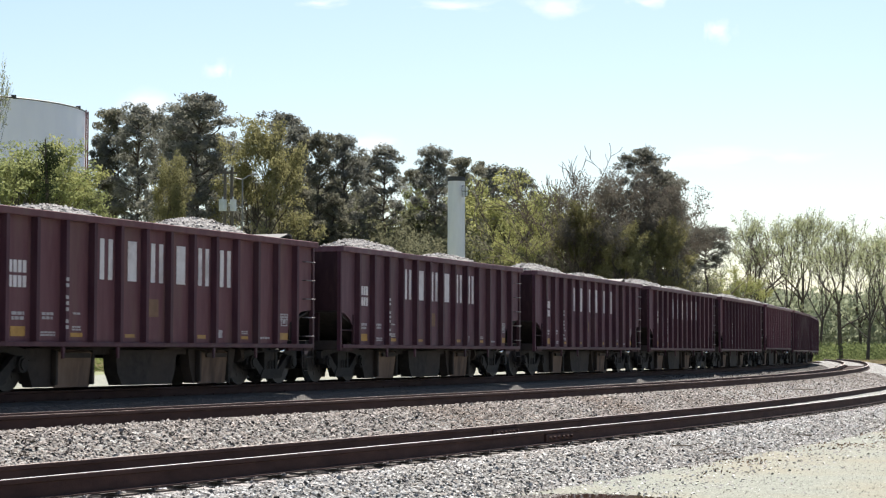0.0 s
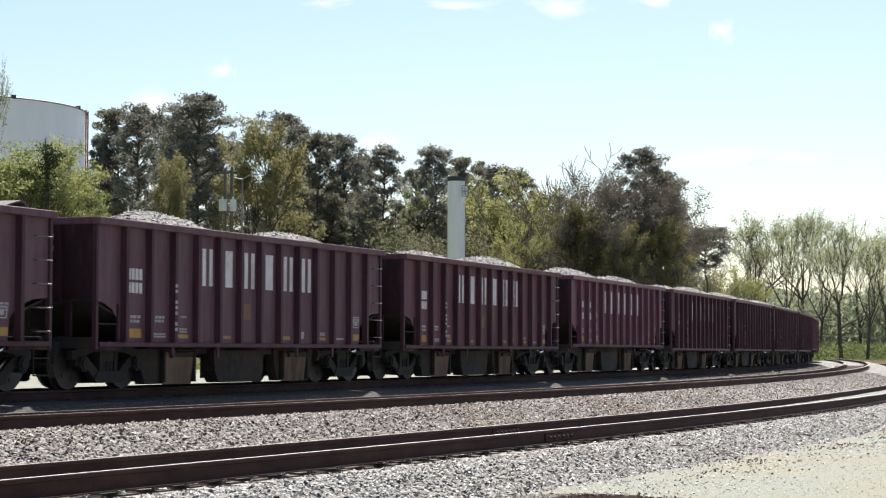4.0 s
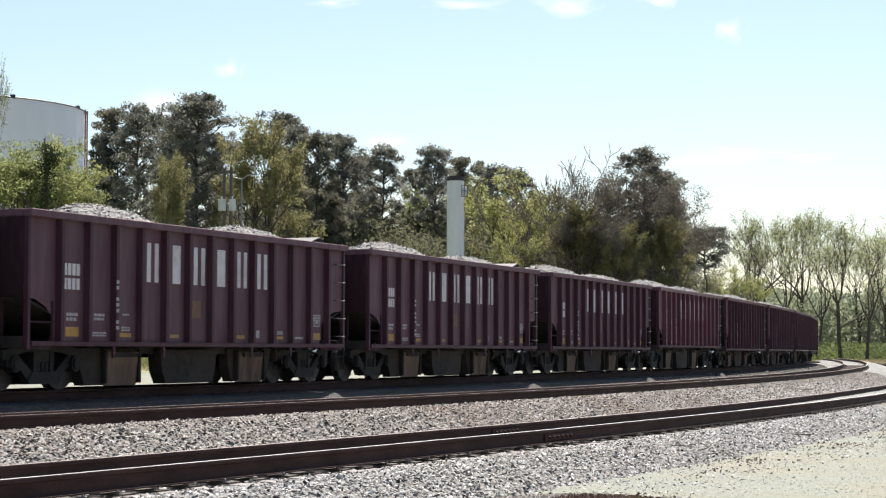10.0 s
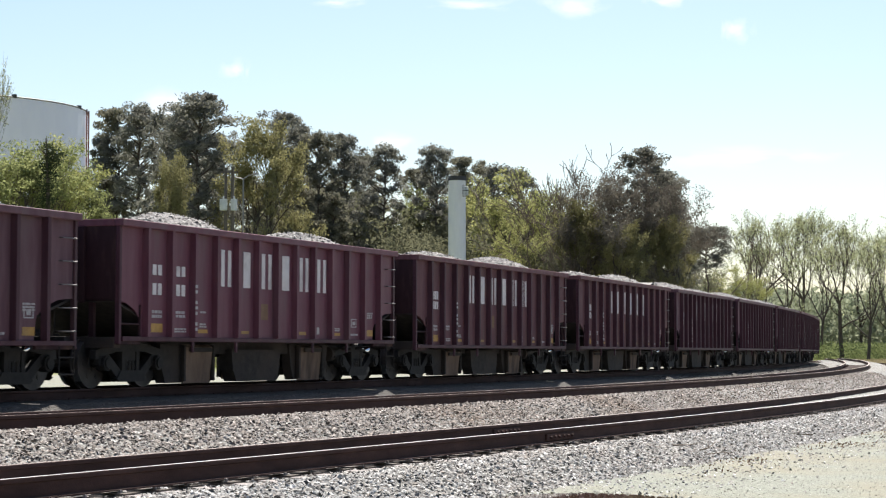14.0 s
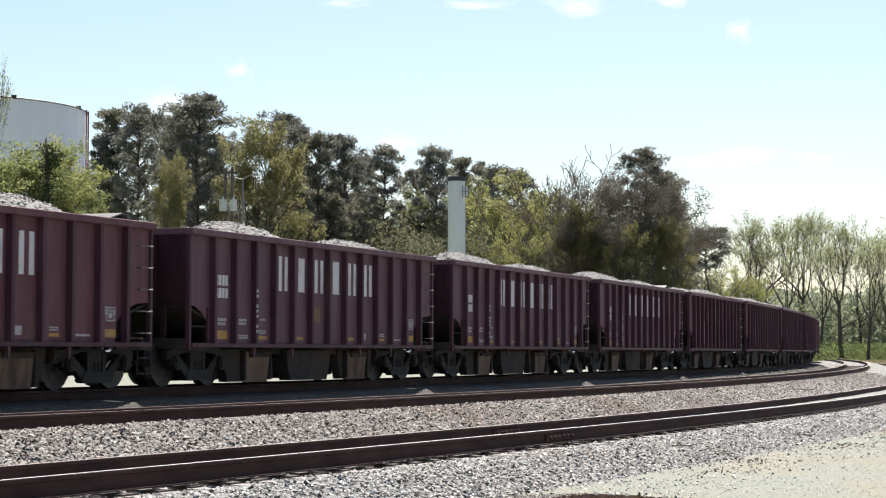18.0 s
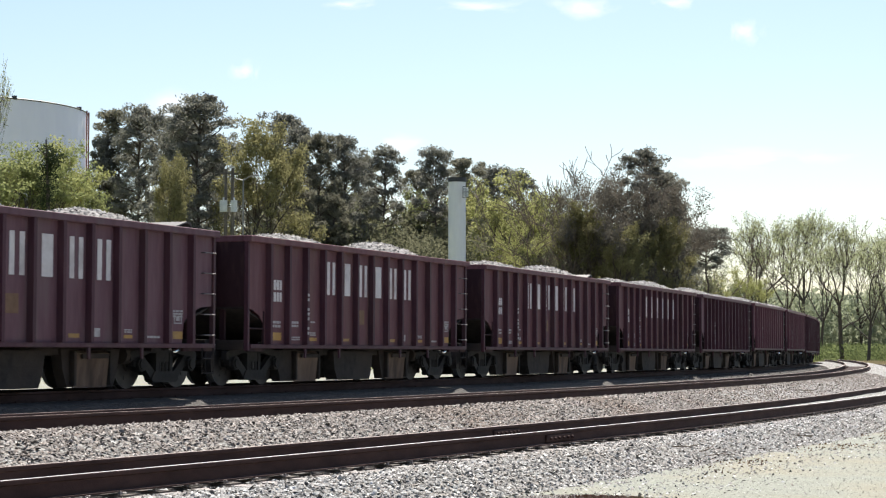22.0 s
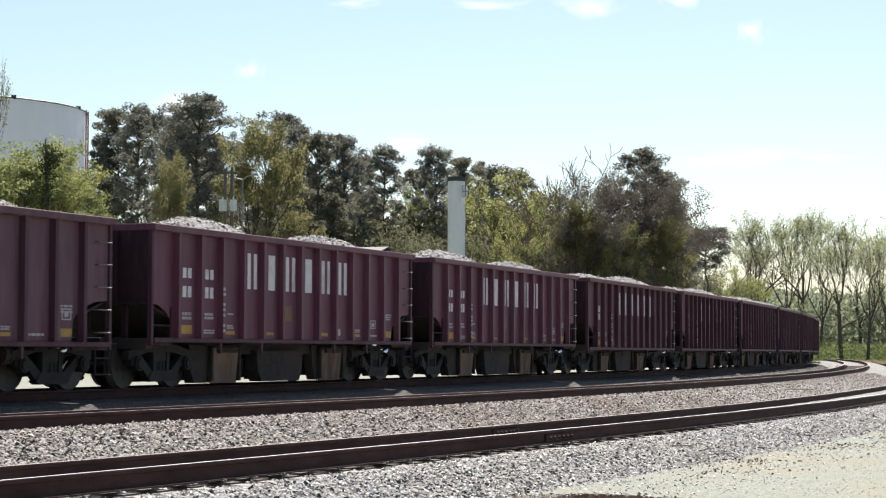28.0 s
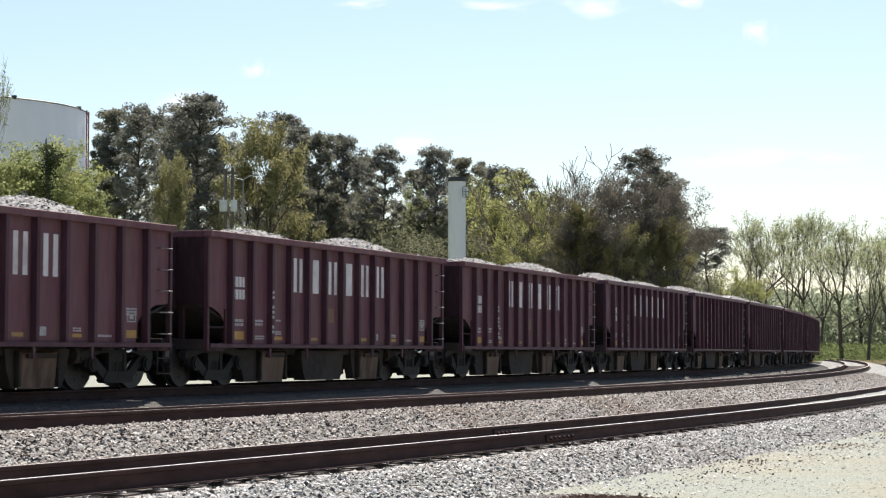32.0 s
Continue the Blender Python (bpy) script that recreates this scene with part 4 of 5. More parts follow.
def leaf_arrays(centres, spread, per, length, width, rng, outward=0.0):
    """Small leaf blades in a rounded clump at each centre; outward: how far their faces turn away from it."""
    c = np.repeat(np.asarray(centres), per, 0)
    n = len(c)
    sp = np.repeat(np.broadcast_to(spread, len(centres)), per)[:, None]
    o = rng.normal(0, 1, (n, 3))
    o /= np.linalg.norm(o, axis=1)[:, None]
    p = c + o * rng.uniform(0, 1, (n, 1)) ** 0.45 * sp * np.array((1, 1, 0.72))
    face = o * outward + rng.normal(0, 1, (n, 3)) * 0.45
    u = np.cross(face, rng.normal(0, 1, (n, 3)))
    u /= np.linalg.norm(u, axis=1)[:, None]
    w = np.cross(face, u)
    w /= np.linalg.norm(w, axis=1)[:, None]
    k = rng.uniform(0.6, 1.3, (n, 1))
    u, w = u * length * k / 2, w * width * k / 2
    v = np.stack((p - u, p + w - u * 0.1, p + u, p - w - u * 0.1), 1).reshape(-1, 3)
    return v, (np.arange(n)[:, None] * 4 + np.arange(4)[None])


def grow(rng, p, d, length, r, level, segs, tips, spread=0.6, up=0.25, kids=(3, 4), shrink=0.66, wiggle=0.18):
    """A limb that bends and forks; collects its pieces and its twig ends."""
    steps = 3
    for i in range(steps):
        d = (d + Vector((rng.gauss(0, wiggle), rng.gauss(0, wiggle), rng.gauss(0, wiggle * 0.6) + up * 0.15))).normalized()
        q = p + d * (length / steps)
        r1 = r * 0.82
        segs.append((p.copy(), q.copy(), r, r1))
        if level > 0 and i > 0:
            for _ in range(rng.randint(*kids) // 2 + (1 if i == steps - 1 else 0)):
                axis = Vector((rng.gauss(0, 1), rng.gauss(0, 1), rng.gauss(0, 0.5)))
                nd = (d + axis.normalized() * spread * rng.uniform(0.7, 1.4) + Vector((0, 0, up))).normalized()
                grow(rng, q, nd, length * shrink * rng.uniform(0.75, 1.15), r1 * 0.62, level - 1, segs, tips, spread, up, kids, shrink, wiggle)
        elif level == 0:
            tips.append(q.copy())
        p, r = q, r1
    return


def leafy_tree(name, label, seed, height, trunk_part, level, leaf, per, size, spread, bark, fan=0.6, radius=0.028, up=0.3, keep=1.0, kids=(3, 4), twig=0.006):
    """A forking broad-leaved tree. per, size, spread: leaves a twig end, their length, their scatter."""
    rng = random.Random(seed)
    nrng = np.random.default_rng(seed)
    segs, tips = [], []
    p, d, r = Vector((0, 0, -0.3)), Vector((0, 0, 1)), height * radius
    n = 5
    for i in range(n):
        d = (d + Vector((rng.gauss(0, 0.05), rng.gauss(0, 0.05), 0))).normalized()
        q = p + d * (height * trunk_part / n)
        segs.append((p.copy(), q.copy(), r, r * 0.93))
        p, r = q, r * 0.93
        if i >= 2:
            a = rng.uniform(0, 6.28)
            grow(rng, p, Vector((math.cos(a) * 0.8, math.sin(a) * 0.8, 0.7)).normalized(), height * 0.24, r * 0.45, level - 1, segs, tips, fan, up, kids)
    for i in range(4):
        a = i * 1.57 + rng.uniform(-0.5, 0.5)
        grow(rng, p, Vector((math.cos(a) * 0.42, math.sin(a) * 0.42, 1)).normalized(), height * (1 - trunk_part) * 0.46, r * 0.62, level, segs, tips, fan, up, kids)
    tree = tagged(new(name), label, "tree")
    v, f = limb_arrays([(a, b, max(twig, r0), max(twig, r1)) for a, b, r0, r1 in segs])
    raw_np("trunk", v, f, bark, tree)
    if per:
        tips = [t for t in tips if rng.random() < keep]
        v, f = leaf_arrays([tuple(t) for t in tips], spread, per, size, size * 0.62, nrng, 0.6)
        raw_np("crown", v, f, leaf, tree)
    top = max(t.z for t in tips) if tips else height
    return tree, top


def pine_tree(name, label, seed, height, bare, width, leaf, dense=1.0, lean=0.0, puff=0.62):
    """A tall pine: bare trunk with dead stubs below, a lumpy crown of rounded needle clumps above."""
    rng = random.Random(seed)
    nrng = np.random.default_rng(seed)
    segs, tufts = [], []
    p, r = Vector((0, 0, -0.3)), height * 0.0125
    pts = [p]
    n = 10
    for i in range(n):
        q = Vector((rng.gauss(0, 0.10) + lean * (i + 1) / n, rng.gauss(0, 0.10), height * 0.955 * (i + 1) / n))
        r1 = r * 0.84
        segs.append((p, q, r, r1))
        p, r = q, r1
        pts.append(q)

    def on_trunk(h):
        k = min(n - 1, int(h * n))
        return pts[k].lerp(pts[k + 1], h * n - k)

    for i in range(4):
        tufts.append((p.x + rng.gauss(0, 0.35), p.y + rng.gauss(0, 0.35), p.z + rng.uniform(-0.5, 0.25), puff * rng.uniform(0.7, 1.0)))
    for i in range(7):
        h = bare * rng.uniform(0.72, 1.0)
        q, a = on_trunk(h), rng.uniform(0, 6.283)
        e = q + Vector((math.cos(a), math.sin(a), rng.uniform(-0.15, 0.3))) * width * rng.uniform(0.25, 0.7)
        segs.append((q, e, 0.035, 0.012))
    count = int(27 * dense)
    for i in range(count):
        t = ((i + rng.random()) / count) ** 0.92
        base = on_trunk(min(0.995, bare + (1 - bare) * t * 0.96))
        full = math.sqrt(max(0.05, 1 - ((t - 0.30) / 0.74) ** 2)) if t > 0.30 else 0.62 + 0.38 * t / 0.30
        reach = width * full * rng.uniform(0.55, 1.1)
        a = i * 2.4 + rng.uniform(-0.5, 0.5)
        d = Vector((math.cos(a), math.sin(a), rng.uniform(0.0, 0.30) + 0.55 * t)).normalized()
        q, rr = base, 0.035 + 0.008 * reach
        for j in range(3):
            d = (d + Vector((rng.gauss(0, 0.12), rng.gauss(0, 0.12), 0.09))).normalized()
            e = q + d * reach / 3
            segs.append((q, e, rr * (1.6 - j * 0.45), rr * (1.15 - j * 0.45)))
            q = e
            for _ in range((0, 1, 3)[j]):
                o = Vector((rng.gauss(0, 0.42), rng.gauss(0, 0.42), rng.uniform(0.0, 0.45)))
                segs.append((q, q + o, 0.026, 0.012))
                tufts.append((*(q + o), puff * rng.uniform(0.6, 1.15)))
    tree = tagged(new(name), label, "tree")
    v, f = limb_arrays(segs)
    raw_np("trunk", v, f, M_BARK, tree)
    tufts = np.array(tufts)
    v, f = leaf_arrays(tufts[:, :3], tufts[:, 3], 84, 0.25, 0.115, nrng, 0.85)
    raw_np("crown", v, f, leaf, tree)
    return tree, float(tufts[:, 2].max() + 0.35)


def clear_of_tracks(x, y):
    return min(abs(TRAIN.off(x, y)[0]), abs(MIDDLE.off(x, y)[0]), abs(NEAR.off(x, y)[0])) > 4.0


FOCAL = 3400.0


def place_tree(proto, first, px, top_y, dist, turn, stretch=1.0):
    """Stand a tree in the direction px (of 1568), so tall that its top shows at top_y, dist metres away."""
    tree, top = proto
    x = (px - 784) / FOCAL * dist
    z = ground_z(x, dist)
    tall = EYE_Z + (611.5 - top_y) / FOCAL * dist - z
    k = tall / top
    m = Matrix.Translation((x, dist, z)) @ pose(0, 0, 0, 0, 0, turn)
    ob = tree
    if not first:
        ob = copy_thing(tree, m)
    ob.matrix_basis = m
    ob.scale = (k * stretch, k * stretch, k)
    return ob


def build_trees():
    pines = [pine_tree("pine_tree", "tall dark green pine with a bare lower trunk", 21, 20, 0.46, 2.5, L_PINE, 1.3),
             pine_tree("pine_tree", "tall pine with an open tufted crown", 22, 20, 0.52, 2.3, L_PINE2, 1.1),
             pine_tree("pine_tree", "broad dark pine with dense needles", 23, 20, 0.22, 3.0, L_PINE, 2.0, puff=0.72),
             pine_tree("pine_tree", "slender pine with a small rounded top", 24, 20, 0.64, 2.2, L_PINE, 0.9),
             pine_tree("pine_tree", "dense olive pine branching low", 25, 20, 0.12, 2.7, L_PINE2, 2.0, puff=0.72),
             pine_tree("pine_tree", "flat-topped pine with an umbrella crown", 26, 20, 0.70, 3.1, L_PINE, 1.2, puff=0.8)]
    yellow = [leafy_tree("leafy_tree", "broad tree in young yellow-green leaf", 31, 15, 0.30, 3, L_YELLOW, 22, 0.17, 0.50, M_BARK, keep=0.72),
              leafy_tree("leafy_tree", "rounded tree with fresh green leaves", 32, 13, 0.28, 3, L_GREEN, 24, 0.16, 0.42, M_BARK, keep=0.50),
              leafy_tree("leafy_tree", "tall tree in dull brown-olive leaf", 33, 15, 0.30, 3, L_OLIVE, 24, 0.18, 0.55, M_BARK, keep=0.95)]
    budding = [leafy_tree("budding_tree", "tall spring tree with open limbs and first leaves", 41, 17, 0.42, 3, L_BUD, 11, 0.20, 0.55, M_BARK, fan=0.60, up=0.34, keep=0.36, radius=0.019, twig=0.016),
               leafy_tree("budding_tree", "forked spring tree with thin pale foliage", 43, 17, 0.32, 3, L_BUD, 11, 0.20, 0.55, M_BARK, fan=0.66, up=0.30, keep=0.36, radius=0.018, twig=0.016)]
    bare = [leafy_tree("bare_tree", "bare grey tree with fine upright twigs", 51, 16, 0.26, 4, L_BUD, 1, 0.10, 0.4, M_TWIG, fan=0.66, up=0.17, keep=0.1, radius=0.017, kids=(3, 3), twig=0.021)]
    mauve = [leafy_tree("twiggy_tree", "round grey-brown tree thick with budding twigs", 57, 15, 0.24, 3, L_MAUVE, 28, 0.14, 0.56, M_TWIG, fan=0.70, up=0.18, radius=0.018, twig=0.008)]
    brush = [leafy_tree("small_tree", "low dull green brush tree at the wood's edge", 61, 8, 0.16, 2, L_BRUSH, 36, 0.15, 0.55, M_BARK, fan=0.75, radius=0.015),
             leafy_tree("small_tree", "low thin brown-green brush tree", 62, 8, 0.2, 2, L_BRUSH, 20, 0.14, 0.5, M_BARK, fan=0.8, radius=0.02)]
    kinds = {"p": pines, "y": yellow, "b": budding, "n": bare, "m": mauve, "u": brush}
    used = set()
    rng = random.Random(77)
    for kind, which, px, top_y, dist, stretch in TREES:
        proto = kinds[kind][which]
        place_tree(proto, proto[0] not in used, px, top_y, dist, rng.uniform(0, 360), stretch)
        used.add(proto[0])
    # undergrowth along the foot of the woods
    for i in range(34):
        px = 130 + i * 32 + rng.uniform(-14, 14)
        dist = rng.uniform(142, 176)
        if clear_of_tracks((px - 784) / FOCAL * dist, dist):
            place_tree(brush[i % 2], False, px, rng.uniform(425, 500), dist, rng.uniform(0, 360), rng.uniform(0.9, 1.3))
    # second rank that closes the woods behind
    for i in range(34):
        px = 150 + i * 32 + rng.uniform(-14, 14)
        dist = rng.uniform(205, 240)
        line = 320 if px < 650 else 365 if px < 900 else 385 if px < 1150 else 480
        if clear_of_tracks((px - 784) / FOCAL * dist, dist) and (px > 430 or i % 4 == 1):
            place_tree(pines[(4, 2, 0)[i % 3]], False, px, line + rng.uniform(-10, 50), dist, rng.uniform(0, 360), rng.uniform(1.0, 1.5))


# kind, shape, direction, top, distance, breadth
TREES = (
    ("y", 1, 12, 240, 112, 1.2), ("y", 1, 58, 258, 118, 1.0), ("y", 0, 108, 246, 120, 0.85), ("y", 1, 140, 300, 124, 0.8), ("b", 1, -42, 112, 124, 0.26),
    ("p", 3, 180, 236, 170, 0.9), ("p", 1, 205, 190, 172, 1.1), ("p", 0, 243, 183, 166, 1.0), ("p", 1, 285, 205, 176, 1.0), ("p", 2, 347, 163, 150, 1.25), ("p", 0, 318, 185, 158, 0.9), ("p", 0, 384, 232, 178, 0.9), ("p", 2, 330, 200, 160, 0.9),
    ("p", 4, 190, 310, 172, 0.9), ("y", 2, 300, 270, 134, 0.52),
    ("y", 2, 466, 206, 146, 0.78), ("p", 0, 497, 196, 172, 1.0), ("p", 2, 530, 220, 162, 0.9), ("p", 4, 562, 230, 155, 0.9), ("p", 2, 606, 236, 158, 0.9), ("p", 4, 468, 320, 148, 1.0), ("p", 4, 530, 330, 150, 1.1), ("p", 4, 590, 340, 152, 1.1),
    ("p", 1, 640, 272, 178, 0.9), ("p", 3, 680, 255, 162, 1.0), ("p", 3, 772, 256, 162, 1.0), ("p", 1, 735, 296, 180, 0.9), ("p", 1, 822, 276, 172, 1.0), ("p", 3, 868, 290, 176, 1.2), ("p", 3, 916, 296, 178, 1.1),
    ("u", 0, 640, 340, 165, 0.95), ("u", 0, 690, 365, 160, 0.95), ("u", 0, 735, 350, 168, 0.95), ("u", 0, 792, 350, 166, 0.95), ("u", 0, 850, 335, 165, 0.95), ("u", 0, 660, 400, 150, 1.2), ("u", 1, 722, 410, 148, 1.2), ("y", 1, 728, 328, 172, 0.6),
    ("y", 0, 932, 302, 150, 1.2), ("y", 0, 985, 335, 148, 0.9), ("y", 0, 900, 395, 142, 0.9), ("u", 1, 950, 430, 142, 1.2), ("n", 0, 992, 262, 141, 1.1), ("n", 0, 1022, 270, 139, 0.9),
    ("m", 0, 1090, 284, 140, 0.80), ("p", 0, 1143, 258, 142, 1.15), ("m", 0, 1112, 292, 138, 0.95), ("m", 0, 1072, 300, 140, 0.75), ("p", 2, 1178, 300, 144, 1.15), ("p", 2, 1192, 345, 150, 1.0), ("y", 2, 1030, 350, 139, 0.8), ("p", 4, 1205, 420, 150, 1.0), ("y", 2, 1186, 380, 137, 0.7), ("y", 2, 1104, 392, 135, 0.8),
    ("p", 5, 1250, 399, 190, 1.55), ("n", 0, 1225, 374, 220, 1.2), ("y", 0, 1300, 470, 300, 1.3), ("u", 1, 1235, 470, 200, 1.0),
    ("b", 0, 1342, 374, 320, 0.95), ("b", 1, 1386, 376, 332, 0.85), ("b", 0, 1418, 368, 326, 0.85), ("b", 1, 1450, 425, 300, 0.8), ("b", 0, 1488, 382, 270, 0.95), ("b", 1, 1534, 415, 262, 0.8), ("b", 0, 1574, 396, 268, 0.9), ("b", 1, 1620, 380, 275, 1.0),
    ("b", 1, 1318, 430, 340, 1.0), ("b", 1, 1522, 440, 340, 0.9),
)

# ---- other things behind the train ----


def build_tank():
    """A large white storage tank with a rim walk, vents and pipes."""
    d = 230.0
    cx, r = -60.1, 17.0
    z0 = ground_z(cx, d)
    top = EYE_Z + (611.5 - 197) / FOCAL * d
    tank = tagged(new("storage_tank"), "large white cylindrical storage tank behind the trees", "storage tank")
    tank.location = (cx, d, z0)
    h = top - z0
    bm = tube(bmesh.new(), (0, 0, 0), (0, 0, h), r, n=64)
    part("shell", bm, M_TANK, tank, smooth=False)
    bm = tube(bmesh.new(), (0, 0, h), (0, 0, h + 0.7), r - 0.1, 0.5, n=64)
    part("roof", bm, M_TANK, tank)
    bm = bmesh.new()
    for i in range(64):
        a, b = i * math.pi / 32, (i + 1) * math.pi / 32
        tube(bm, (r * math.cos(a), r * math.sin(a), h + 0.02), (r * math.cos(b), r * math.sin(b), h + 0.02), 0.09, n=5)
    part("rim", bm, M_DARK, tank)
    for a in (-0.14, -0.84, -1.45):
        bm = tube(bmesh.new(), ((r - 0.2) * math.cos(a), (r - 0.2) * math.sin(a), h - 0.1), ((r - 0.2) * math.cos(a), (r - 0.2) * math.sin(a), h + 0.35), 0.30, n=10)
        part("vent", bm, M_DARK, tank)
    for a in (0.10, 0.0):
        bm = tube(bmesh.new(), ((r + 0.15) * math.cos(a), (r + 0.15) * math.sin(a), 0), ((r + 0.15) * math.cos(a), (r + 0.15) * math.sin(a), h + 0.2), 0.10, n=6)
        part("pipe", bm, M_RUSTPIPE, tank, "thin red-brown riser pipe")


def build_tower():
    """A slim white square tower with a dark cap and a caged light."""
    d = 132.0
    px = 807.5
    x, y = (px - 784) / FOCAL * d, d
    z0 = ground_z(x, y)
    h = EYE_Z + (611.5 - 313) / FOCAL * d - z0
    half = 15.6 / FOCAL * d
    tower = tagged(new("slim_tower"), "slim white tower with a dark cap above the trees' foot", "tower")
    tower.matrix_basis = Matrix.Translation((x, y, z0)) @ pose(0, 0, 0, 0, 0, 8)
    bm = tube(bmesh.new(), (0, 0, 0), (0, 0, h - 0.24), half * 1.06, half * 0.98, n=24)
    part("shaft", bm, M_TOWER, tower, smooth=False)
    bm = tube(bmesh.new(), (0, 0, h - 0.30), (0, 0, h), half * 1.05, half * 1.02, n=24)
    part("cap", bm, M_DARK, tower, "dark grey cap ring")
    bm = bmesh.new()
    bx, by = half * 0.55, -half * 0.98
    box(bm, bx, bx + 0.34, by - 0.16, by - 0.02, h - 1.35, h - 0.72, 0.02)
    part("lamp_box", bm, M_BOX, tower, "small grey lamp housing")
    bm = bmesh.new()
    for zz in (h - 1.42, h - 1.03, h - 0.66):
        box(bm, bx - 0.05, bx + 0.40, by - 0.20, by - 0.17, zz - 0.02, zz + 0.02)
    for xx in (bx - 0.05, bx + 0.17, bx + 0.38):
        box(bm, xx - 0.015, xx + 0.015, by - 0.205, by - 0.165, h - 1.42, h - 0.66)
    part("cage", bm, M_DARK, tower)


def at_px(px, y_px, d):
    return Vector(((px - 784) / FOCAL * d, d, EYE_Z + (611.5 - y_px) / FOCAL * d))


def build_poles():
    d = 118.0
    top, twin = at_px(409, 296, d), at_px(397, 298, d)
    base = Vector((top.x, top.y, ground_z(top.x, top.y) - 0.3))
    pole = tagged(new("utility_pole"), "pair of grey wooden utility poles carrying two pale transformers", "utility pole")
    bm = tube(bmesh.new(), base, top, 0.15, 0.10, n=10)
    part("mast", bm, M_POLE, pole)
    bm = tube(bmesh.new(), Vector((twin.x, twin.y, base.z)), twin, 0.14, 0.09, n=10)
    part("mast", bm, M_POLE, pole)
    for px, w in ((394, 0.24), (412.5, 0.20)):
        c = at_px(px, 364, d)
        bm = bmesh.new()
        tube(bm, c - Vector((0, 0.25, 0.36)), c + Vector((0, -0.25, 0.34)), w, w, n=14)
        tube(bm, c + Vector((0, -0.25, 0.34)), c + Vector((0, -0.25, 0.52)), 0.05, n=6)
        part("transformer", bm, M_BOX, pole, "pale grey transformer can")
    bm = bmesh.new()
    c = at_px(403, 306, d)
    box(bm, c.x - 0.55, c.x + 0.55, c.y - 0.06, c.y + 0.06, c.z - 0.06, c.z + 0.06)
    part("crossarm", bm, M_POLE, pole)
    d = 121.0
    top = at_px(428, 318, d)
    base = Vector((top.x, top.y, ground_z(top.x, top.y) - 0.3))
    lamp = tagged(new("street_lamp"), "thin pale street lamp with a curved arm", "street lamp")
    bm = tube(bmesh.new(), base, top, 0.06, 0.05, n=8)
    part("mast", bm, M_MAST, lamp)
    bm = bmesh.new()
    tube(bm, top, top + Vector((0.35, 0, 0.22)), 0.04, n=6)
    tube(bm, top + Vector((0.35, 0, 0.22)), top + Vector((0.7, 0, 0.32)), 0.04, n=6)
    tube(bm, top, top + Vector((-0.5, 0, 0.10)), 0.04, n=6)
    part("arm", bm, M_MAST, lamp)
    bm = box(bmesh.new(), top.x + 0.6, top.x + 1.0, top.y - 0.12, top.y + 0.12, top.z + 0.26, top.z + 0.38, 0.03)
    part("head", bm, M_MAST, lamp)


def build_snag():
    """A dead trunk wrapped in ivy."""
    nrng = np.random.default_rng(8)
    d = 109.0
    a, b = at_px(82, 348, d), at_px(77, 246, d)
    base = Vector((a.x, d, ground_z(a.x, d) - 0.2))
    snag = tagged(new("ivy_snag"), "dead trunk wrapped in dark ivy", "tree")
    v, f = limb_arrays([(base, a, 0.16, 0.12), (a, b, 0.12, 0.04), (a.lerp(b, 0.7), a.lerp(b, 0.7) + Vector((-0.5, 0, 0.5)), 0.05, 0.02)], 7)
    raw_np("trunk", v, f, M_BARK, snag)
    pts = [tuple(base.lerp(b, k) + Vector((nrng.normal(0, 0.16) + 0.12 * math.sin(9 * k), nrng.normal(0, 0.16), 0))) for k in nrng.uniform(0.3, 0.97, 150)]
    pts += [tuple(a.lerp(b, 0.45) + Vector((0.55, 0, 0.9)) * k + Vector((nrng.normal(0, 0.06), nrng.normal(0, 0.06), 0))) for k in nrng.uniform(0, 1, 24)]
    v, f = leaf_arrays(pts, 0.62, 26, 0.12, 0.09, nrng)
    raw_np("ivy", v, f, L_IVY, snag)


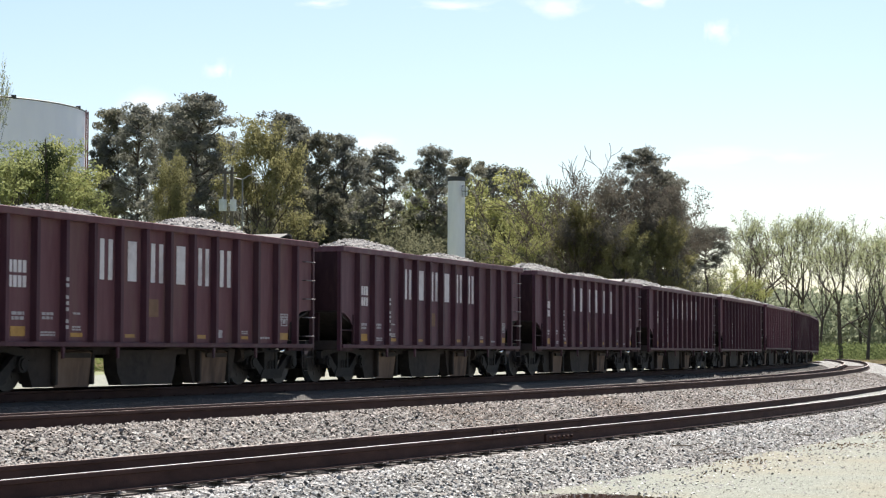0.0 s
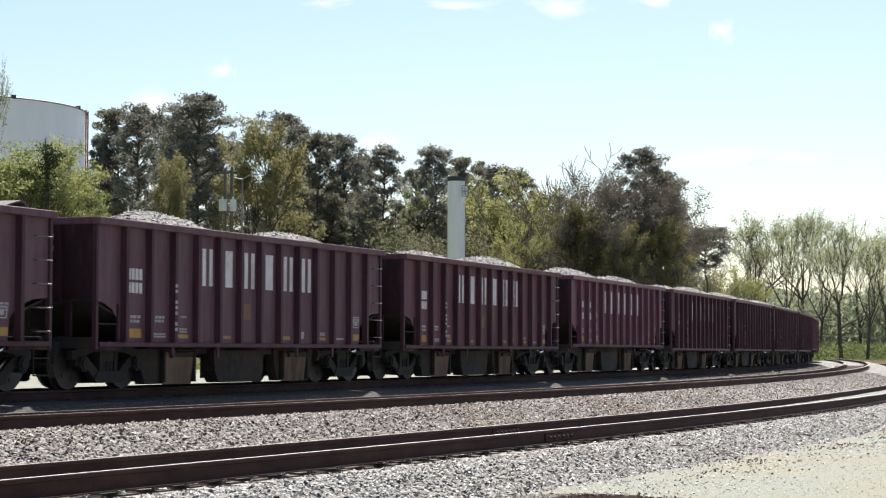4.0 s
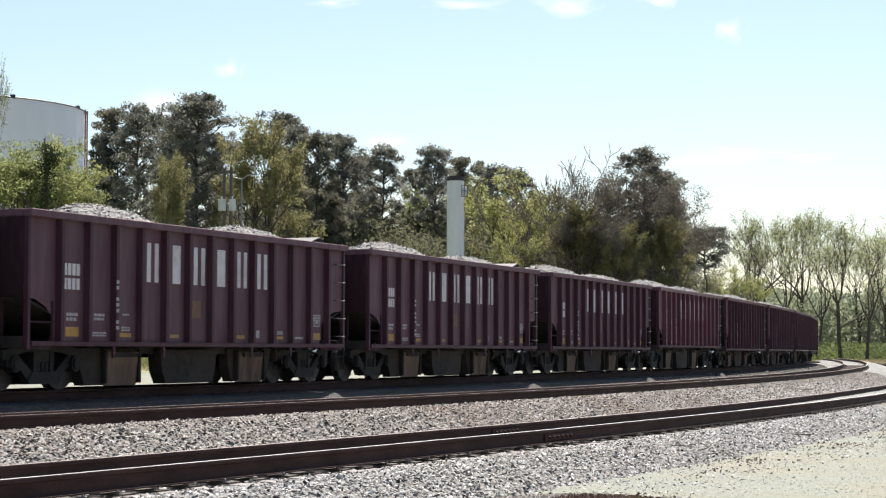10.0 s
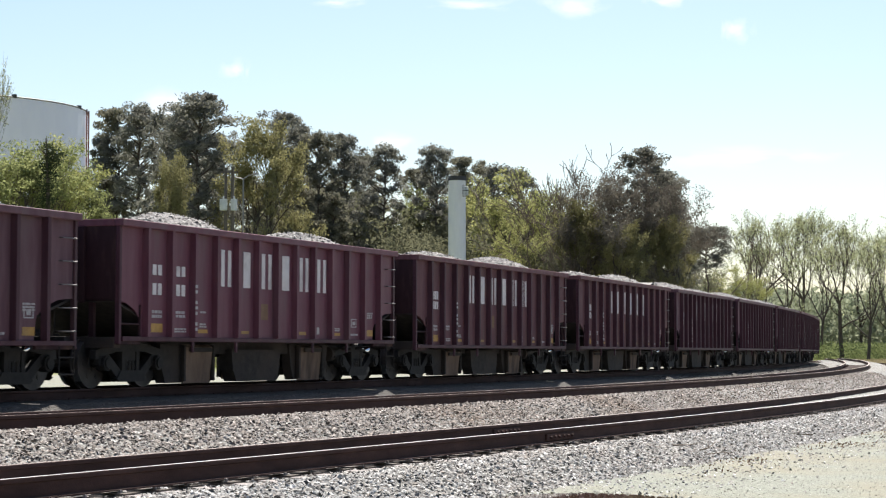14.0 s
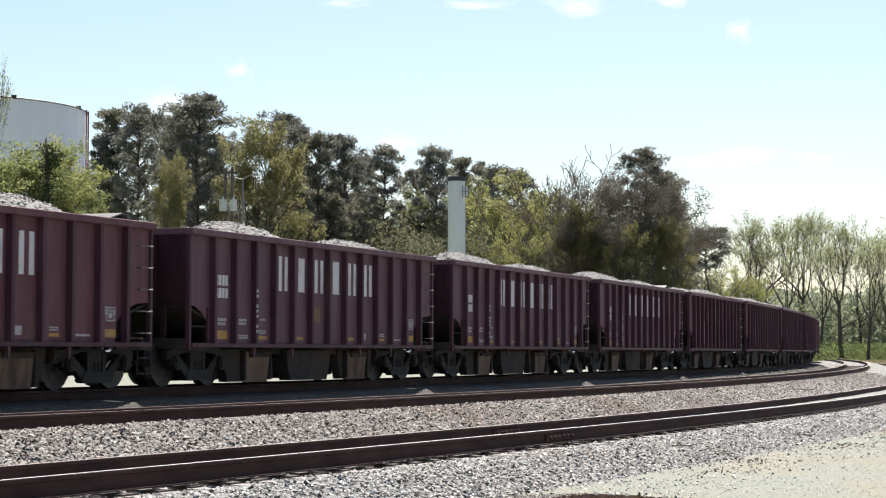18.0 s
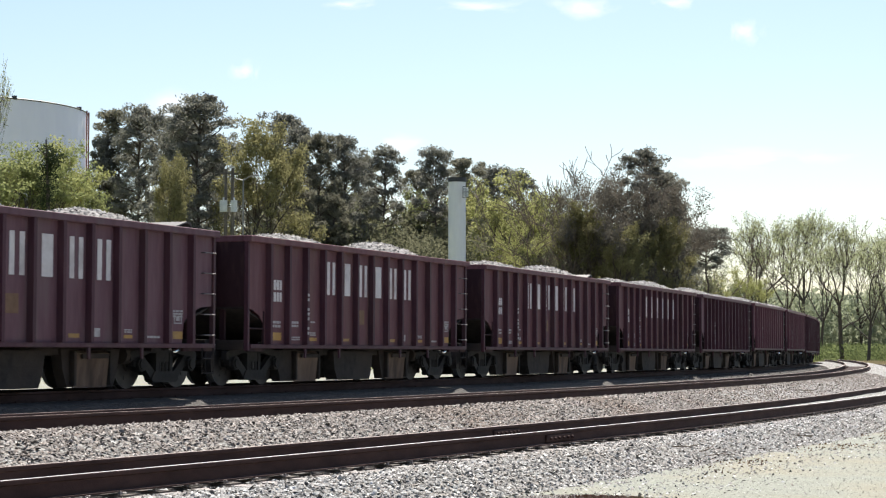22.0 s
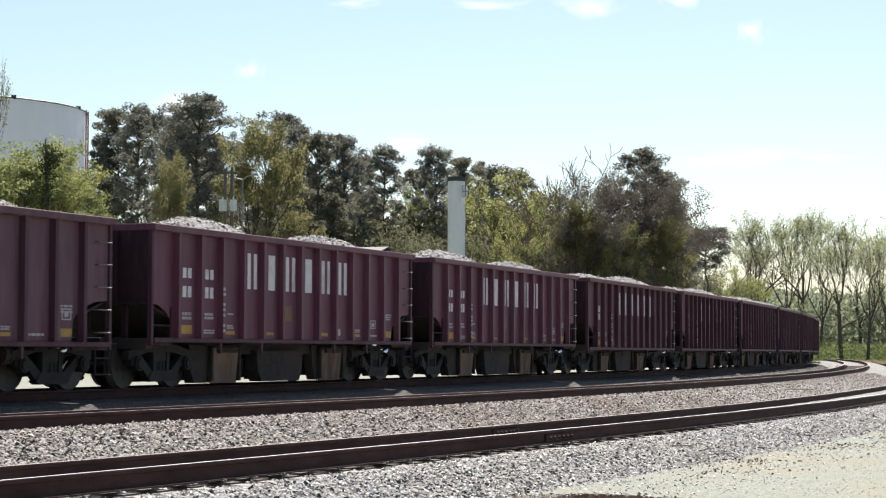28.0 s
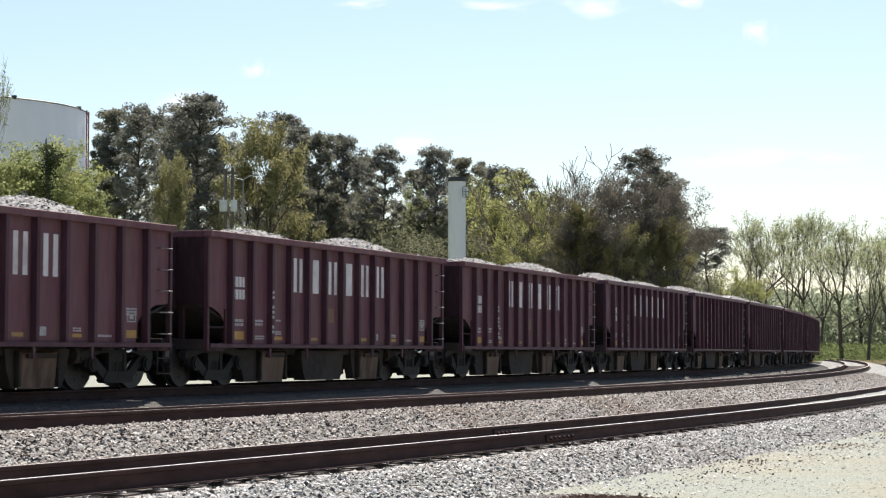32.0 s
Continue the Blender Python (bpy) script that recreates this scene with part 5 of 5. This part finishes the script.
def build_yard_details():
    rng = random.Random(15)
    nrng = np.random.default_rng(15)
    # pebbles on the lot
    pts = []
    while len(pts) < 9000:
        x, y = nrng.uniform(-2, 14), nrng.uniform(15, 62)
        if abs(x) < y * 0.26 and 1.9 < NEAR.off(x, y)[0] < 14 and nrng.random() < (18.0 / y) ** 0.5:
            pts.append((x, y, ground_z(x, y) + 0.002))
    v, f = stone_arrays(np.array(pts), 0.0075, nrng, 0.5)
    tagged(raw_np("pebbles", v, f, M_PEBBLE), "loose pebbles on the pale gravel lot", "pebbles", kind="stuff")
    # puddle at the edge of the lot
    cx, cy = 1.36, 17.4
    z = ground_z(cx, cy) + 0.034
    m = bpy.data.materials.new("muddy_water")
    m.use_nodes = True
    b = m.node_tree.nodes["Principled BSDF"]
    b.inputs["Base Color"].default_value = (0.05, 0.032, 0.024, 1)
    b.inputs["Roughness"].default_value = 0.04
    b.inputs["IOR"].default_value = 1.33
    ring = []
    for i in range(40):
        a = i * math.pi / 20
        k = 1 + 0.12 * noise.noise(Vector((math.cos(a) * 2, math.sin(a) * 2, 5)))
        ring.append((cx + 1.05 * k * math.cos(a), cy + 1.55 * k * math.sin(a)))
    bm = bmesh.new()
    prism(bm, ring, "z", z - 0.02, z + 0.004)
    tagged(part("puddle", bm, m), "shallow brown puddle on the gravel lot", "puddle", kind="structure")
    rim = []
    for i in range(260):
        a = nrng.uniform(0, 6.283)
        k = nrng.uniform(0.98, 1.10) + 0.12 * noise.noise(Vector((math.cos(a) * 2, math.sin(a) * 2, 5)))
        rim.append((cx + 1.05 * k * math.cos(a), cy + 1.55 * k * math.sin(a), z + 0.006))
    v, f = stone_arrays(np.array(rim), 0.02, nrng)
    tagged(raw_np("rim_pebbles", v, f, M_PEBBLE), "pale pebbles round the puddle", "pebbles", kind="stuff")
    # leaf litter where the stones run out
    pts = []
    while len(pts) < 800:
        s, o = nrng.uniform(14, 62), 2.75 + nrng.normal(0, 0.28)
        if noise.noise(Vector((s * 0.35, o, 7.0))) > -0.05:
            q, _ = NEAR.at(s, o)
            pts.append((q.x, q.y, ground_z(q.x, q.y) + 0.02))
    v, f = leaf_arrays(pts, 0.03, 1, 0.055, 0.022, nrng)
    tagged(raw_np("leaf_litter", v, f, M_LITTER), "brown leaf litter along the edge of the lot", "litter", kind="stuff")
    # twigs that lie on the stones
    for px, py, ln, turn in ((1215, 787, 0.7, 20), (1245, 795, 0.5, 60), (1270, 800, 0.8, 15), (1330, 790, 0.55, 150), (1385, 783, 0.6, 5), (1420, 768, 0.5, 130), (1425, 688, 1.5, 100), (1018, 725, 1.0, 110), (1060, 727, 0.7, 20), (1135, 724, 0.8, 170), (1365, 699, 0.7, 120), (1250, 806, 0.9, 3)):
        dist = FOCAL * 1.18 / (py - 611.5)
        for _ in range(6):
            x = (px - 784) / FOCAL * dist
            on, _s = NEAR.off(x, dist)
            z = ground_z(x, dist)
            if on < 2.6:
                z = max(z, NEAR.z - 0.20 + fall(x, dist) - max(0, abs(on) - 1.6) * 0.43)
            if on < -2.4:
                z = MIDDLE.z - 0.2 + fall(x, dist)
            z += 0.05
            dist = FOCAL * (EYE_Z - z) / (py - 611.5)
        x = (px - 784) / FOCAL * dist
        twig = tagged(new("twig"), "dry brown twig lying on the stones", "twig", "scattered twigs")
        twig.matrix_basis = Matrix.Translation((x, dist, z)) @ pose(0, 0, 0, 0, 0, turn)
        segs, p, d = [], Vector((-ln * 0.3, 0, 0)), Vector((1, 0, 0))
        r = 0.011
        for i in range(5):
            d = (d + Vector((0, rng.gauss(0, 0.25), rng.gauss(0, 0.08)))).normalized()
            q = p + d * ln * 0.6 / 5
            q.z = max(q.z, 0.0)
            segs.append((p, q, r, r * 0.8))
            if i in (2, 3):
                v, f = limb_arrays([(q.copy(), q + Vector((0.07, rng.choice((-0.06, 0.06)), 0.03)), r * 0.5, r * 0.3)])
                raw_np("side_shoot", v, f, M_TWIG, twig)
            p, r = q, r * 0.8
        # one continuous stem: rings along the bent line
        line = [segs[0][0]] + [g[1] for g in segs]
        thick = [segs[0][2]] + [g[3] for g in segs]
        v = [c + Vector((0, math.cos(1.2566 * k), math.sin(1.2566 * k))) * w for c, w in zip(line, thick) for k in range(5)]
        f = [(i * 5 + k, i * 5 + (k + 1) % 5, i * 5 + 5 + (k + 1) % 5, i * 5 + 5 + k) for i in range(len(line) - 1) for k in range(5)]
        raw("stem", [tuple(c) for c in v], f, M_TWIG, twig)
    # grass tufts behind the train and at the far wood's edge
    pts = []
    for _ in range(26000):
        x, y = nrng.uniform(-28, 20), nrng.uniform(40, 150)
        if TRAIN.off(x, y)[0] < -22 and abs(x) < y * 0.27:
            pts.append((x, y, ground_z(x, y) + 0.12))
    for _ in range(16000):
        y = nrng.uniform(180, 330)
        x = nrng.uniform(y * 0.19, y * 0.25)
        if NEAR.off(x, y)[0] > 5 and y > 205:
            pts.append((x, y, ground_z(x, y) + 0.2))
    v, f = leaf_arrays(pts[::2], 0.35, 4, 0.5, 0.07, nrng)
    tagged(raw_np("dry_grass", v, f, L_DRY), "dry straw-coloured grass behind the train", "grass", kind="stuff")
    v, f = leaf_arrays(pts[1::2], 0.35, 4, 0.5, 0.07, nrng)
    tagged(raw_np("grass", v, f, L_GRASS), "fresh green grass at the edge of the yard", "grass", kind="stuff")
    pts = []
    for _ in range(2500):
        y = nrng.uniform(185, 225)
        x = nrng.uniform(y * 0.21, y * 0.24)
        if NEAR.off(x, y)[0] > 3.5:
            pts.append((x, y, ground_z(x, y) + 0.25))
    v, f = leaf_arrays(pts, 0.5, 6, 0.6, 0.05, nrng)
    tagged(raw_np("dry_brush", v, f, L_DRY), "dry tan brush beside the far tracks", "brush", kind="stuff")




def build_woods_with_added_ring():
    """The wooded horizon and an added unseen ring that blocks low sky light, one mass of foliage."""
    rng = np.random.default_rng(91)
    pts = []
    for _ in range(26000):
        a = rng.uniform(-215, 84) if rng.random() < 0.5 else rng.uniform(74.5, 84)
        if a > 45:
            r, tall = rng.uniform(345, 410), 12.5
        elif a > -60:
            r, tall = rng.uniform(300, 360), 14.0
        else:
            # behind the camera: unseen foliage, added to dim the car ends
            r, tall = rng.uniform(55, 95), 21.0
        x, y = r * math.cos(radians(a)), r * math.sin(radians(a))
        if a < -130:
            x -= 40
        if not (min(abs(TRAIN.off(x, y)[0]), abs(MIDDLE.off(x, y)[0]), abs(NEAR.off(x, y)[0])) > 9 or a > 60):
            continue
        h = tall * (1 + 0.3 * noise.noise(Vector((a * 0.35, 0, 0))))
        pts.append((x, y, -1.5 + h * rng.uniform(0, 1) ** 1.9))
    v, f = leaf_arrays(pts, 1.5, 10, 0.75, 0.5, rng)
    low = []
    for _ in range(5200):
        a = rng.uniform(72, 82)
        r = rng.uniform(272, 335)
        x, y = r * math.cos(radians(a)), r * math.sin(radians(a))
        if NEAR.off(x, y)[0] > 4:
            low.append((x, y, ground_z(x, y) + 2.6 * rng.uniform(0, 1) ** 1.5))
    lv, lf = leaf_arrays(low, 0.7, 8, 0.34, 0.24, rng)
    tagged(raw_np("green_brush", lv, lf, L_UNDERWOOD), "bright green brush under the far trees", "brush", kind="stuff")
    tagged(raw_np("far_woods", v, f, L_FAR), "olive woods, haze in their colour, with an unseen added ring", "woods", kind="stuff")


CLOUDS = []


def cloud_mat(seed):
    m = bpy.data.materials.new("cloud_vapour")
    m.use_nodes = True
    nt = m.node_tree
    nt.nodes.remove(nt.nodes["Principled BSDF"])
    co = nt.nodes.new("ShaderNodeTexCoord")
    g = nt.nodes.new("ShaderNodeTexGradient")
    g.gradient_type = "SPHERICAL"
    n = nt.nodes.new("ShaderNodeTexNoise")
    n.noise_dimensions = "4D"
    n.inputs["W"].default_value = seed
    n.inputs["Scale"].default_value, n.inputs["Detail"].default_value = 2.6, 9
    nt.links.new(co.outputs["Generated"], n.inputs["Vector"])
    mp = nt.nodes.new("ShaderNodeMapping")
    mp.inputs["Location"].default_value = (-1, 0, -1)
    mp.inputs["Scale"].default_value = (2, 0, 2)
    nt.links.new(co.outputs["Generated"], mp.inputs[0])
    nt.links.new(mp.outputs[0], g.inputs[0])
    mul = nt.nodes.new("ShaderNodeMath")
    mul.operation = "MULTIPLY_ADD"
    mul.inputs[1].default_value, mul.inputs[2].default_value = 2.4, -1.45
    nt.links.new(n.outputs["Fac"], mul.inputs[0])
    add = nt.nodes.new("ShaderNodeMath")
    nt.links.new(mul.outputs[0], add.inputs[0])
    nt.links.new(g.outputs["Fac"], add.inputs[1])
    soft = nt.nodes.new("ShaderNodeMath")
    soft.operation = "MULTIPLY"
    nt.links.new(add.outputs[0], soft.inputs[0])
    nt.links.new(g.outputs["Fac"], soft.inputs[1])
    r = nt.nodes.new("ShaderNodeMapRange")
    r.inputs["From Min"].default_value, r.inputs["From Max"].default_value = 0.0, 0.55
    r.inputs["To Max"].default_value = 0.5
    nt.links.new(soft.outputs[0], r.inputs["Value"])
    e = nt.nodes.new("ShaderNodeEmission")
    e.inputs[0].default_value, e.inputs[1].default_value = (1.0, 0.99, 0.97, 1), 0.62
    t = nt.nodes.new("ShaderNodeBsdfTransparent")
    mx = nt.nodes.new("ShaderNodeMixShader")
    nt.links.new(r.outputs[0], mx.inputs[0])
    nt.links.new(t.outputs[0], mx.inputs[1])
    nt.links.new(e.outputs[0], mx.inputs[2])
    nt.links.new(mx.outputs[0], nt.nodes["Material Output"].inputs[0])
    return m


def build_clouds():
    d = 3000.0
    for i, (px, py, w, h) in enumerate(((1278, 46, 90, 70), (985, 4, 190, 60), (810, 0, 240, 40), (560, -6, 160, 30), (255, 185, 200, 90), (660, 250, 160, 60), (380, 118, 80, 60), (1150, -8, 120, 40), (1290, 275, 500, 60))):
        me = bpy.data.meshes.new("cloud")
        a, b = w / 2 / FOCAL * d, h / 2 / FOCAL * d
        n = 6
        vs = [(-a + 2 * a * k / n, 40 * math.sin(math.pi * k / n), -b + 2 * b * j / n) for j in range(n + 1) for k in range(n + 1)]
        me.from_pydata(vs, [], [(j * (n + 1) + k, j * (n + 1) + k + 1, (j + 1) * (n + 1) + k + 1, (j + 1) * (n + 1) + k) for j in range(n) for k in range(n)])
        me.materials.append(cloud_mat(i * 3.7))
        ob = tagged(new("cloud", me), "soft white drifting cloud", "cloud", "drifting clouds", "structure")
        place = at_px(px, py, d + i * 15)
        CLOUDS.append((ob, place, (2.15 * 32 / FOCAL * d, 0, 0)))


build_ground()
build_tracks()
build_tank()
build_tower()
build_poles()
build_snag()
build_trees()
build_woods_with_added_ring()
build_train()
build_yard_details()
build_clouds()

# ---- the train's way ----


def travelled(t):
    """Metres that the train has gone since the start."""
    slack = float(np.interp(t, (0, 7, 11.5, 16, 21.5, 25, 32), (0.0, 0.0, -0.09, -0.03, -0.11, 0.02, 0.02)))
    return 0.0667 + slack + t * (8.99551 + t * (0.0138191 - t * 0.00014657))


LEAD = 10.75                        # where the leading corner of car 0 stands at the start


def car_pose(k, t):
    mid = LEAD + PITCH * k + END - travelled(t)
    a, b = TRAIN.at(mid - END + 1.12)[0], TRAIN.at(mid + END - 1.12)[0]
    d = (b - a).normalized()
    return Matrix.Translation((a + b) / 2) @ d.to_track_quat("X", "Z").to_matrix().to_4x4()


def motions():
    rolling = {}                     # all wheelsets at the same end of a truck turn alike, by one action
    n = 480
    for car, k in CARS:
        walk(car, [(float(t), car_pose(k, t)) for t in range(33)])
        for truck in [o for o in car.children if o.name.startswith("truck")]:
            for w in [o for o in truck.children if o.name.startswith("wheelset")]:
                x = round(w.location.x, 3)
                if x in rolling:
                    w.rotation_mode = "QUATERNION"
                    keys = w.animation_data_create()
                    keys.action = rolling[x].action
                    keys.action_slot = rolling[x].action_slot
                else:
                    walk(w, [(32.0 * i / n, Matrix.Translation((x, 0, 0.457)) @ Matrix.Rotation(-travelled(32.0 * i / n) / 0.457, 4, "Y")) for i in range(n + 1)])
                    rolling[x] = w.animation_data
    for cloud, place, drift in CLOUDS:
        walk(cloud, [(0.0, Matrix.Translation(place)), (32.0, Matrix.Translation(Vector(place) + Vector(drift)))])


motions()
